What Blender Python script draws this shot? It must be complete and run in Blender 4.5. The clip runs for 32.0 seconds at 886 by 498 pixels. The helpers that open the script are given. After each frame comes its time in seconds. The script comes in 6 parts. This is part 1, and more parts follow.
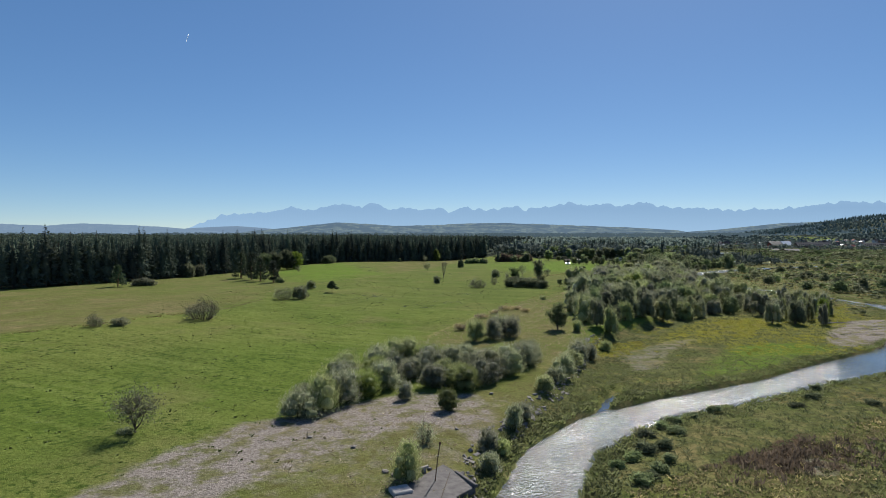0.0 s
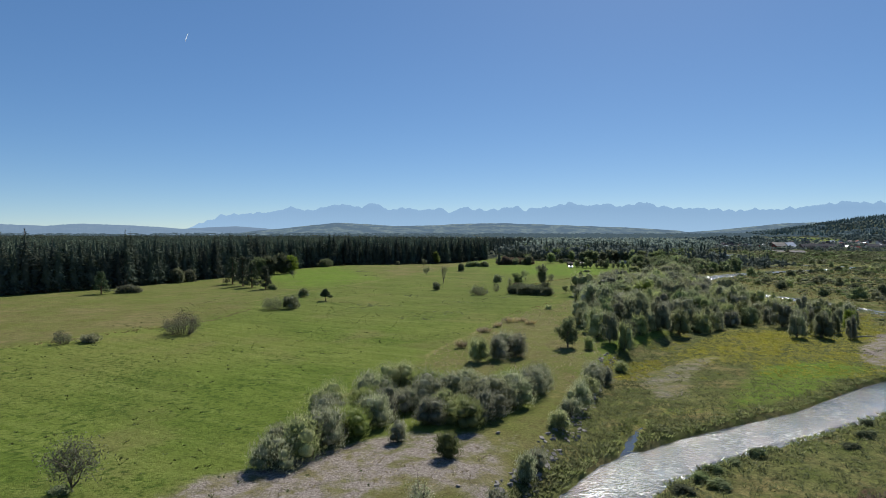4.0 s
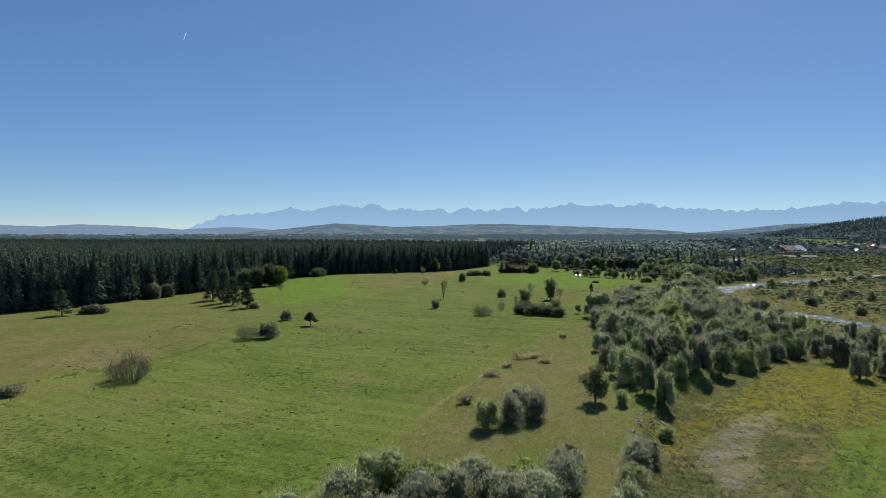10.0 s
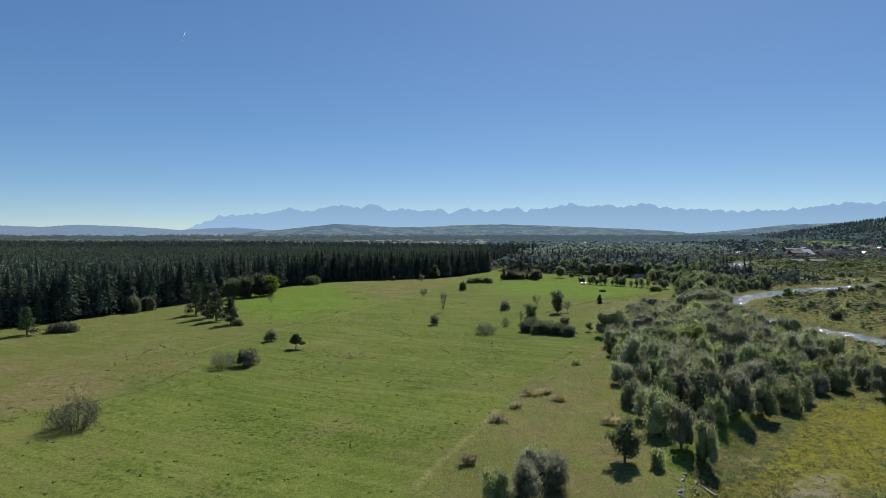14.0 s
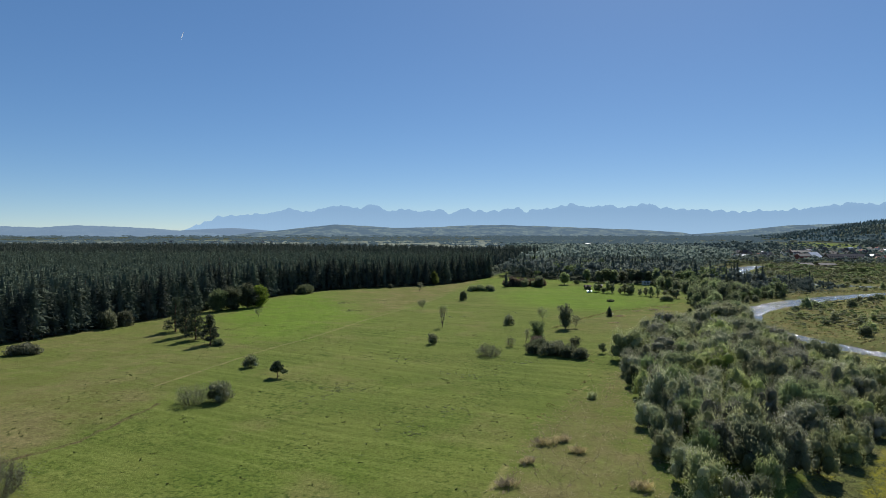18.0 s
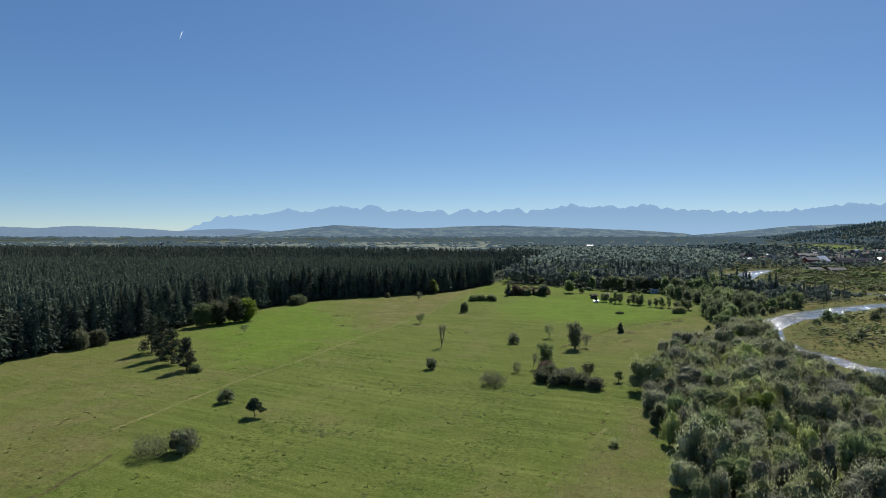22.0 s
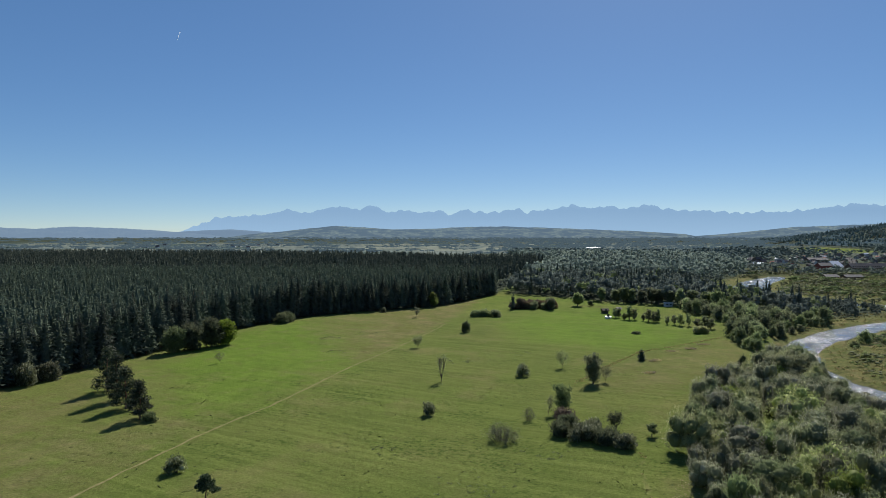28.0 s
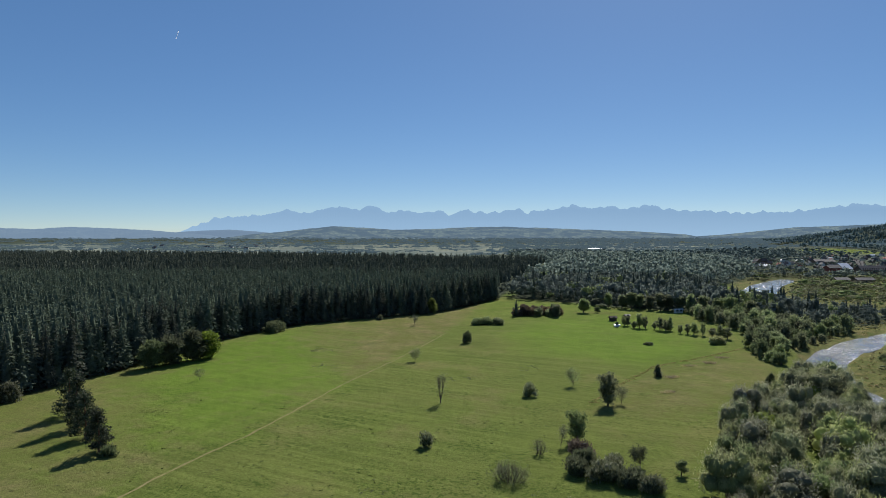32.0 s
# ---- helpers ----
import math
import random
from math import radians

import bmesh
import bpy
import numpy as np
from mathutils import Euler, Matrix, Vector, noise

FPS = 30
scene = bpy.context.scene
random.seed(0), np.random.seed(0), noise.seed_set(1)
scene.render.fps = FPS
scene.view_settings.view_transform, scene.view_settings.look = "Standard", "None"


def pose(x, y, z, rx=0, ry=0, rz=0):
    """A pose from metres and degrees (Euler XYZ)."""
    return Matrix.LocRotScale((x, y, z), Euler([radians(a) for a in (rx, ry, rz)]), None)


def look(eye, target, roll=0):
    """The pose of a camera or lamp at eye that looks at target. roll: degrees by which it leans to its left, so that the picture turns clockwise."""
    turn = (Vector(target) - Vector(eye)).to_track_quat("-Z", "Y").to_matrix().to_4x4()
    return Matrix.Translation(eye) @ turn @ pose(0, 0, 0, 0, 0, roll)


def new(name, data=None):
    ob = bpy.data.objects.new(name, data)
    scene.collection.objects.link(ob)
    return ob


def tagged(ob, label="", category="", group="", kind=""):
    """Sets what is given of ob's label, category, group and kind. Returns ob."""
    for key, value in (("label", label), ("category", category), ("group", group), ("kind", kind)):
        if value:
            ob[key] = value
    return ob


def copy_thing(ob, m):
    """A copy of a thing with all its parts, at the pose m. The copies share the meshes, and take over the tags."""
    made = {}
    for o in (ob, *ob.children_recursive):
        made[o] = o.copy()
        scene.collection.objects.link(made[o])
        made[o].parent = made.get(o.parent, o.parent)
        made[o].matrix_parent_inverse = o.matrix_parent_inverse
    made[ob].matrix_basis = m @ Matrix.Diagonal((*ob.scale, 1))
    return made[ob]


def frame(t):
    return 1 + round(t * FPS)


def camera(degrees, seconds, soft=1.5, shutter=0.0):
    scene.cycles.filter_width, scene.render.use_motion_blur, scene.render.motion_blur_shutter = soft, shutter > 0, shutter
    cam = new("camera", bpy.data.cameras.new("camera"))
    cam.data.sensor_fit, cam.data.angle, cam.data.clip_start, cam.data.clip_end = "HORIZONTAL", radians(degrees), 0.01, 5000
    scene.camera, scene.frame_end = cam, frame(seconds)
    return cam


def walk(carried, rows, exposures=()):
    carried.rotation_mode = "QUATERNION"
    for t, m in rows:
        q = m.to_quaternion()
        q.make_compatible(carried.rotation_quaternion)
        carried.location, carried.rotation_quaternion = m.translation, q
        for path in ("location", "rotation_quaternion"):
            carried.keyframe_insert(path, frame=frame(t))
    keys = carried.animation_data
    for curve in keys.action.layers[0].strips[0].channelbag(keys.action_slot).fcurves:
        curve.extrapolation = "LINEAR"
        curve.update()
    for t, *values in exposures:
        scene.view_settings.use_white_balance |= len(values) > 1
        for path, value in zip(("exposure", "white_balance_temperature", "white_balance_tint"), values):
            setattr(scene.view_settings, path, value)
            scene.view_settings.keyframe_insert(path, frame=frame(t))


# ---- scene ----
cam = camera(70, 32.0, soft=0.75)
TILT = 88.721
# seconds, then east, ahead and up in metres: a slow climbing glide over the meadow
FLIGHT = [
    (0.0, 0.00, -0.01, 24.00),
    (0.5, 0.00, 1.22, 24.11),
    (1.0, 0.01, 2.48, 24.24),
    (2.0, 0.03, 5.17, 24.58),
    (3.0, 0.06, 8.18, 25.08),
    (6.0, 0.16, 18.64, 27.18),
    (7.5, 0.18, 24.46, 28.31),
    (9.0, 0.19, 30.46, 29.51),
    (11.0, 0.19, 38.74, 31.27),
    (13.0, 0.29, 47.21, 33.07),
    (14.5, 0.36, 53.59, 34.37),
    (17.0, 0.55, 64.54, 36.56),
    (19.0, 0.67, 73.21, 38.41),
    (21.0, 0.72, 81.87, 40.45),
    (23.0, 0.77, 90.65, 42.69),
    (25.0, 0.77, 99.52, 44.81),
    (28.0, 0.85, 112.67, 47.20),
    (29.5, 0.93, 119.14, 47.97),
    (31.0, 1.00, 125.66, 48.63),
    (32.0, 1.02, 130.00, 49.04),
]
walk(cam, [(t, pose(x, y, z, TILT, 0, 0)) for t, x, y, z in FLIGHT],
     exposures=[(0.0, 0.52), (6.0, 0.5), (16.0, 0.48), (32.0, 0.43)])

# ---- world, sun, exposure ----
SUN_ELEVATION, SUN_AZIMUTH = radians(42), radians(19)
world = bpy.data.worlds.new("world")
scene.world = world
world.use_nodes = True
wn, wl = world.node_tree.nodes, world.node_tree.links
wn.clear()
sky = wn.new("ShaderNodeTexSky")
sky.sky_type, sky.sun_disc = "NISHITA", False
sky.sun_elevation, sky.sun_rotation = SUN_ELEVATION, SUN_AZIMUTH
sky.altitude, sky.air_density, sky.dust_density, sky.ozone_density = 2000, 0.75, 0.6, 3.5
bg = wn.new("ShaderNodeBackground")
bg.inputs["Strength"].default_value = 0.065
wout = wn.new("ShaderNodeOutputWorld")
# a dusty summer sky: an even brightness from the horizon up, paler blue low down
hsv = wn.new("ShaderNodeSeparateColor")
hsv.mode = "HSV"
even = wn.new("ShaderNodeMath")
even.operation = "POWER"
even.inputs[1].default_value = 0.6
gain = wn.new("ShaderNodeMath")
gain.operation = "MULTIPLY"
gain.inputs[1].default_value = 2.15
pale = wn.new("ShaderNodeMath")
pale.operation = "MULTIPLY_ADD"
pale.inputs[1].default_value, pale.inputs[2].default_value = 1.06, 0.03
back = wn.new("ShaderNodeCombineColor")
back.mode = "HSV"
wl.new(sky.outputs[0], hsv.inputs[0])
cooler = wn.new("ShaderNodeMath")
cooler.inputs[1].default_value = -0.004
wl.new(hsv.outputs[0], cooler.inputs[0])
wl.new(cooler.outputs[0], back.inputs[0])
wl.new(hsv.outputs[1], pale.inputs[0])
wl.new(pale.outputs[0], back.inputs[1])
wl.new(hsv.outputs[2], even.inputs[0])
wl.new(even.outputs[0], gain.inputs[0])
wl.new(gain.outputs[0], back.inputs[2])
wl.new(back.outputs[0], bg.inputs["Color"])
wl.new(bg.outputs[0], wout.inputs["Surface"])
sun = new("sun", bpy.data.lights.new("sun", "SUN"))
sun.data.energy, sun.data.angle, sun.data.color = 4.5, radians(0.53), (1.0, 0.95, 0.87)
sun_way = Vector((math.sin(SUN_AZIMUTH) * math.cos(SUN_ELEVATION), math.cos(SUN_AZIMUTH) * math.cos(SUN_ELEVATION), math.sin(SUN_ELEVATION)))
sun.matrix_world = look(sun_way * 500, (0, 0, 0))


# ---- materials ----
class Nodes:
    """A small writer of node materials."""

    def __init__(self, name):
        self.mat = bpy.data.materials.new(name)
        self.mat.use_nodes = True
        self.tree = self.mat.node_tree
        self.tree.nodes.clear()
        self.out = self.tree.nodes.new("ShaderNodeOutputMaterial")

    def add(self, kind, **values):
        node = self.tree.nodes.new(kind)
        for key, value in values.items():
            socket = node.inputs[key.replace("_", " ")]
            if isinstance(value, bpy.types.NodeSocket):
                self.tree.links.new(value, socket)
            else:
                socket.default_value = value
        return node

    def attribute(self, name):
        node = self.tree.nodes.new("ShaderNodeAttribute")
        node.attribute_name = name
        return node.outputs["Fac"]

    def noise(self, scale, detail=3.0, rough=0.55, stretch=None, turn=0.0):
        place = self.tree.nodes.new("ShaderNodeNewGeometry").outputs["Position"]
        if stretch:
            m = self.tree.nodes.new("ShaderNodeMapping")
            m.vector_type = "TEXTURE"
            m.inputs["Scale"].default_value = [1 / q for q in stretch]
            m.inputs["Rotation"].default_value = (0, 0, turn)
            self.tree.links.new(place, m.inputs["Vector"])
            place = m.outputs[0]
        return self.add("ShaderNodeTexNoise", Vector=place, Scale=scale, Detail=detail, Roughness=rough).outputs["Fac"]

    def ramp(self, value, low, high, a=0.0, b=1.0):
        node = self.tree.nodes.new("ShaderNodeMapRange")
        for key, v in (("Value", value), ("From Min", low), ("From Max", high), ("To Min", a), ("To Max", b)):
            if isinstance(v, bpy.types.NodeSocket):
                self.tree.links.new(v, node.inputs[key])
            else:
                node.inputs[key].default_value = v
        return node.outputs[0]

    def math(self, kind, a, b=0.0):
        node = self.tree.nodes.new("ShaderNodeMath")
        node.operation = kind
        for i, v in enumerate((a, b)):
            if isinstance(v, bpy.types.NodeSocket):
                self.tree.links.new(v, node.inputs[i])
            else:
                node.inputs[i].default_value = v
        return node.outputs[0]

    def mix(self, fac, a, b):
        node = self.tree.nodes.new("ShaderNodeMix")
        node.data_type = "RGBA"
        for i, v in ((0, fac), (6, a), (7, b)):
            if isinstance(v, bpy.types.NodeSocket):
                self.tree.links.new(v, node.inputs[i])
            else:
                node.inputs[i].default_value = v if i == 0 else (*v, 1.0)
        return node.outputs[2]

    def bump(self, height, strength, distance):
        return self.add("ShaderNodeBump", Height=height, Strength=strength, Distance=distance).outputs[0]

    def surface(self, colour, rough, normal=None, metal=0.0, specular=0.3):
        b = self.add("ShaderNodeBsdfPrincipled", Roughness=rough, Metallic=metal)
        b.inputs["Specular IOR Level"].default_value = specular
        if isinstance(colour, bpy.types.NodeSocket):
            self.tree.links.new(colour, b.inputs["Base Color"])
        else:
            b.inputs["Base Color"].default_value = (*colour, 1.0)
        if normal is not None:
            self.tree.links.new(normal, b.inputs["Normal"])
        return b.outputs[0]

    def end(self, shader):
        self.tree.links.new(shader, self.out.inputs["Surface"])
        return self.mat


def leaf_material(name, dark, light, tip=None, through_light=0.35, gloss=0.35):
    """Foliage: leaves vary one by one and plant by plant, and let some sunlight through."""
    n = Nodes(name)
    isle = n.tree.nodes.new("ShaderNodeNewGeometry").outputs["Random Per Island"]
    plant = n.tree.nodes.new("ShaderNodeObjectInfo").outputs["Random"]
    colour = n.mix(isle, dark, light)
    if tip:
        colour = n.mix(n.ramp(isle, 0.72, 1.0), colour, tip)
    shade = n.add("ShaderNodeHueSaturation", Color=colour, Saturation=n.ramp(plant, 0, 1, 0.75, 1.15), Value=n.math("MULTIPLY", n.ramp(n.noise(0.3, 2), 0.3, 0.7, 0.7, 1.3), n.ramp(plant, 0, 1, 0.68, 1.32)), Hue=n.ramp(plant, 0, 1, 0.49, 0.514)).outputs[0]
    front = n.surface(shade, 0.55, specular=gloss)
    back = n.add("ShaderNodeBsdfTranslucent", Color=shade).outputs[0]
    both = n.tree.nodes.new("ShaderNodeMixShader")
    both.inputs[0].default_value = through_light
    n.tree.links.new(front, both.inputs[1])
    n.tree.links.new(back, both.inputs[2])
    return n.end(both.outputs[0])


def plain_material(name, dark, light, scale, rough=0.8, bump=0.3, specular=0.25):
    n = Nodes(name)
    colour = n.mix(n.ramp(n.noise(scale, 5), 0.3, 0.7), dark, light)
    colour = n.mix(n.ramp(n.noise(scale * 0.13, 2), 0.4, 0.8, 0.0, 0.35), colour, dark)
    return n.end(n.surface(colour, rough, n.bump(n.noise(scale * 4, 3), bump, 0.05), specular=specular))


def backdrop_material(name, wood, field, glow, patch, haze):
    """Distant slopes with haze painted in: a blue glow mixed over their own colours."""
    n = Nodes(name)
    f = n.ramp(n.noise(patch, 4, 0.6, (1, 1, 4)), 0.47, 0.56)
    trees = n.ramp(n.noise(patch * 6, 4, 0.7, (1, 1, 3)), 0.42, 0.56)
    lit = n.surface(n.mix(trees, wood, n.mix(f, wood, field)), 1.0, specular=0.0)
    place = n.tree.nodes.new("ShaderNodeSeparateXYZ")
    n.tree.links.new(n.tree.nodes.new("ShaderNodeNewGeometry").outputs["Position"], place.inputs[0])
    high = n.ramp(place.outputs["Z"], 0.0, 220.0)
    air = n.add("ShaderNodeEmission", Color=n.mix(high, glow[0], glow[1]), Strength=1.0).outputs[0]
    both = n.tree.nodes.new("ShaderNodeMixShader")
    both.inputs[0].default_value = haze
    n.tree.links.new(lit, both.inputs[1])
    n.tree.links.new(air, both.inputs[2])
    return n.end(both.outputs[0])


def ground_material():
    n = Nodes("ground")
    broad, mid, fine = n.noise(0.02, 3), n.noise(0.22, 4), n.noise(0.85, 3, 0.6)
    rows = n.noise(1.0, 3, 0.6, (0.02, 0.55, 1), radians(-25.5))
    patchy = n.noise(0.045, 4, 0.6)
    green = n.mix(n.ramp(n.noise(0.1, 3), 0.3, 0.7), (0.088, 0.128, 0.022), (0.127, 0.167, 0.033))
    green = n.mix(n.ramp(broad, 0.42, 0.66, 0.0, 0.7), green, (0.16, 0.163, 0.0495))
    green = n.mix(n.ramp(n.noise(0.035, 4, 0.6), 0.52, 0.68, 0.0, 0.45), green, (0.066, 0.103, 0.0198))
    green = n.mix(n.math("MULTIPLY", n.attribute("olive"), n.ramp(mid, 0.2, 0.8, 0.8, 0.4)), green, (0.103, 0.123, 0.0352))
    green = n.mix(n.ramp(rows, 0.5, 0.66, 0.0, 0.45), green, (0.171, 0.2, 0.0528))
    green = n.mix(n.ramp(rows, 0.46, 0.36, 0.0, 0.3), green, (0.0682, 0.101, 0.0198))
    green = n.mix(n.ramp(patchy, 0.54, 0.7, 0.0, 0.55), green, (0.182, 0.156, 0.0682))
    clumps = n.math("MULTIPLY", n.ramp(n.noise(1.1, 4, 0.65), 0.5, 0.6), n.math("MAXIMUM", n.ramp(n.noise(0.05, 4, 0.6, (1, 1.3, 1)), 0.45, 0.62, 0.12, 0.75), n.math("MULTIPLY", n.attribute("herbs"), n.ramp(n.noise(0.12, 3), 0.35, 0.6))))
    green = n.mix(clumps, green, (0.0396, 0.0726, 0.0132))
    green = n.mix(n.ramp(n.noise(0.7, 4, 0.7), 0.56, 0.7, 0.0, 0.4), green, (0.165, 0.215, 0.0495))
    fresh = n.mix(n.ramp(mid, 0.3, 0.7), (0.085, 0.155, 0.017), (0.13, 0.21, 0.026))
    straw = n.mix(n.ramp(mid, 0.3, 0.7), (0.13, 0.122, 0.05), (0.2, 0.172, 0.08))
    straw = n.mix(n.ramp(n.noise(0.06, 4), 0.4, 0.62, 0.0, 0.7), straw, (0.1, 0.122, 0.027))
    straw = n.mix(n.ramp(fine, 0.48, 0.65, 0.0, 0.6), straw, (0.1, 0.09, 0.035))
    weed = n.mix(n.ramp(mid, 0.3, 0.7), (0.085, 0.105, 0.028), (0.165, 0.16, 0.065))
    weed = n.mix(n.ramp(n.noise(0.11, 4, 0.65), 0.5, 0.62, 0.0, 0.6), weed, (0.21, 0.165, 0.075))
    weed = n.mix(n.ramp(fine, 0.45, 0.65, 0.0, 0.6), weed, (0.05, 0.064, 0.024))
    weed = n.mix(n.ramp(n.noise(0.4, 4, 0.65), 0.52, 0.62, 0.0, 0.45), weed, (0.075, 0.072, 0.033))
    gold = n.mix(n.ramp(fine, 0.35, 0.7), (0.21, 0.2, 0.022), (0.12, 0.12, 0.025))
    stone = n.mix(n.ramp(n.noise(4.0, 5, 0.8), 0.35, 0.68), (0.115, 0.096, 0.08), (0.38, 0.338, 0.298))
    stone = n.mix(n.ramp(n.noise(0.35, 4, 0.65), 0.46, 0.6, 0.0, 0.85), stone, straw)
    soil = n.mix(n.ramp(fine, 0.3, 0.7), (0.05, 0.035, 0.022), (0.11, 0.08, 0.05))
    wood_floor = n.mix(n.ramp(fine, 0.3, 0.7), (0.034, 0.044, 0.03), (0.06, 0.072, 0.046))
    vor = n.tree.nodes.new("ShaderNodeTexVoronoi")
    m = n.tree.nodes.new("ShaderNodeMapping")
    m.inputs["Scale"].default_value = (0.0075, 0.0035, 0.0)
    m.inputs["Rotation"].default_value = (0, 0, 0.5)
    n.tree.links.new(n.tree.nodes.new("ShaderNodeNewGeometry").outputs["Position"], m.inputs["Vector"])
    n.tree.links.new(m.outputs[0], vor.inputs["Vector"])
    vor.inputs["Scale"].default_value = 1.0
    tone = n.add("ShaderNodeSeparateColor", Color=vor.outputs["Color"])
    # far fields pushed to pale blue-green, painting haze into their colour
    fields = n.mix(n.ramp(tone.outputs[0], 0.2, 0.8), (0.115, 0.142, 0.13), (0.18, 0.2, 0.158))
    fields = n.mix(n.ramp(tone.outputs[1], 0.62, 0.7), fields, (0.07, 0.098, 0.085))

    def soft(name, low=0.35, high=0.65, scale=0.5, wide=0.7):
        edge = n.math("ADD", n.attribute(name), n.math("MULTIPLY", n.math("SUBTRACT", n.noise(scale, 5, 0.65), 0.5), wide))
        return n.ramp(edge, low, high)
    colour = n.mix(soft("fresh", 0.1, 0.9, 0.1), green, fresh)
    colour = n.mix(soft("straw", 0.22, 0.78, 0.16, 1.3), colour, straw)
    colour = n.mix(soft("weed"), colour, weed)
    colour = n.mix(soft("gold", 0.45, 0.7), colour, gold)
    colour = n.mix(soft("gravel"), colour, stone)
    colour = n.mix(n.ramp(n.math("MULTIPLY", n.attribute("track"), n.ramp(n.noise(0.12, 3), 0.35, 0.6)), 0.3, 0.9, 0.0, 0.6), colour, (0.3, 0.25, 0.12))
    colour = n.mix(soft("soil"), colour, soil)
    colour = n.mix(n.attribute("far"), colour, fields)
    colour = n.mix(n.attribute("forest"), colour, wood_floor)
    speck = n.math("MULTIPLY", n.ramp(n.noise(2.6, 4, 0.75), 0.33, 0.67, 0.72, 1.28), n.ramp(n.noise(9.0, 3, 0.7), 0.3, 0.7, 0.74, 1.26))
    colour = n.add("ShaderNodeHueSaturation", Color=colour, Value=speck).outputs[0]
    relief = n.math("ADD", n.math("MULTIPLY", fine, 0.7), n.noise(6.0, 4, 0.7))
    return n.end(n.surface(colour, 1.0, n.bump(relief, 0.7, 0.3), specular=0.02))


def water_material(chop, name, deep=1.0):
    n = Nodes(name)
    place = n.tree.nodes.new("ShaderNodeSeparateXYZ")
    n.tree.links.new(n.tree.nodes.new("ShaderNodeNewGeometry").outputs["Position"], place.inputs[0])
    calm = n.math("MULTIPLY", n.ramp(place.outputs["X"], 58, 80), n.ramp(place.outputs["X"], 128, 112))
    calm = n.math("MAXIMUM", calm, n.ramp(n.noise(0.12, 2), 0.56, 0.68, 0.0, 0.7))
    calm = n.math("MAXIMUM", calm, n.math("MULTIPLY", n.ramp(place.outputs["X"], 128, 140), n.ramp(n.noise(0.09, 3, 0.6), 0.5, 0.6)))
    waves = n.math("ADD", n.noise(1.9, 2, 0.45, (1, 1.5, 1), 0.5), n.math("MULTIPLY", n.noise(5.0, 2, 0.5), 0.4))
    bump = n.add("ShaderNodeBump", Height=waves, Strength=n.ramp(calm, 0, 1, 1.0, 0.12), Distance=chop).outputs[0]
    # white painted into the colour for foam of rapids and for sun glitter
    foam_glitter = n.math("MULTIPLY", n.ramp(n.noise(1.1, 4, 0.7), 0.5, 0.62), n.math("MULTIPLY", n.ramp(n.noise(0.07, 3), 0.44, 0.56), n.ramp(place.outputs["X"], 118, 140, 0.12, 0.8)))
    b = n.surface(n.mix(foam_glitter, n.mix(n.noise(0.3, 3), [q * deep for q in (0.035, 0.05, 0.055)], [q * deep for q in (0.09, 0.095, 0.085)]), (0.7, 0.72, 0.74)), 0.16 * deep, bump, specular=0.66)
    return n.end(b)


M_GROUND, M_WATER, M_STILL = ground_material(), water_material(0.3, "river_water"), water_material(0.03, "still_water", 0.6)
M_PATH = plain_material("trodden_earth", (0.12, 0.12, 0.045), (0.25, 0.215, 0.105), 1.2, 0.95, 0.2, 0.02)
M_BARK = plain_material("bark", (0.06, 0.045, 0.035), (0.17, 0.14, 0.115), 6, 0.9, 0.6)
M_PINE_BARK = plain_material("pine_bark", (0.09, 0.05, 0.035), (0.23, 0.13, 0.08), 5, 0.9, 0.6)
M_SPRUCE = leaf_material("spruce_needles", (0.0667, 0.0819, 0.0624), (0.096, 0.114, 0.0856), None, 0.25, 0.0)
M_PINE = leaf_material("pine_needles", (0.039, 0.0546, 0.0312), (0.0884, 0.111, 0.0598), None, 0.3, 0.1)
M_WILLOW = leaf_material("willow_leaves", (0.186, 0.205, 0.114), (0.32, 0.33, 0.206), (0.434, 0.429, 0.315), 0.55, 0.05)
M_SALLOW = leaf_material("sallow_leaves", (0.194, 0.224, 0.0976), (0.338, 0.354, 0.162), (0.433, 0.433, 0.244), 0.55, 0.04)
M_LIME = leaf_material("light_green_leaves", (0.104, 0.135, 0.0291), (0.198, 0.234, 0.0572), None, 0.5, 0.1)
M_ALDER = leaf_material("alder_leaves", (0.142, 0.173, 0.0887), (0.246, 0.277, 0.143), None, 0.6, 0.0)
M_DARK = leaf_material("dark_leaves", (0.0961, 0.12, 0.0614), (0.176, 0.204, 0.102), None, 0.5, 0.0)
M_TWIG = leaf_material("sparse_grey_leaves", (0.102, 0.114, 0.06), (0.192, 0.206, 0.12), (0.3, 0.312, 0.216), 0.45, 0.1)
M_DRYWEED = leaf_material("fading_weeds", (0.129, 0.129, 0.047), (0.246, 0.224, 0.101), (0.358, 0.269, 0.157), 0.58, 0.15)
# leaves of farther woods: base colours paled and blued to paint haze
M_WOOD = leaf_material("hazed_wood_leaves", (0.156, 0.198, 0.17), (0.217, 0.261, 0.219), None, 0.58, 0.0)
M_VALLEY = leaf_material("hazed_valley_leaves", (0.137, 0.197, 0.188), (0.186, 0.251, 0.236), None, 0.58, 0.0)
M_HILLWOOD = leaf_material("hazed_hill_needles", (0.0998, 0.145, 0.141), (0.148, 0.201, 0.197), None, 0.5, 0.0)
M_RUSSET = leaf_material("russet_leaves", (0.111, 0.0845, 0.0585), (0.215, 0.163, 0.111), None, 0.5, 0.2)
M_GOLD = leaf_material("goldenrod", (0.202, 0.202, 0.0336), (0.37, 0.336, 0.056), None, 0.45, 0.2)
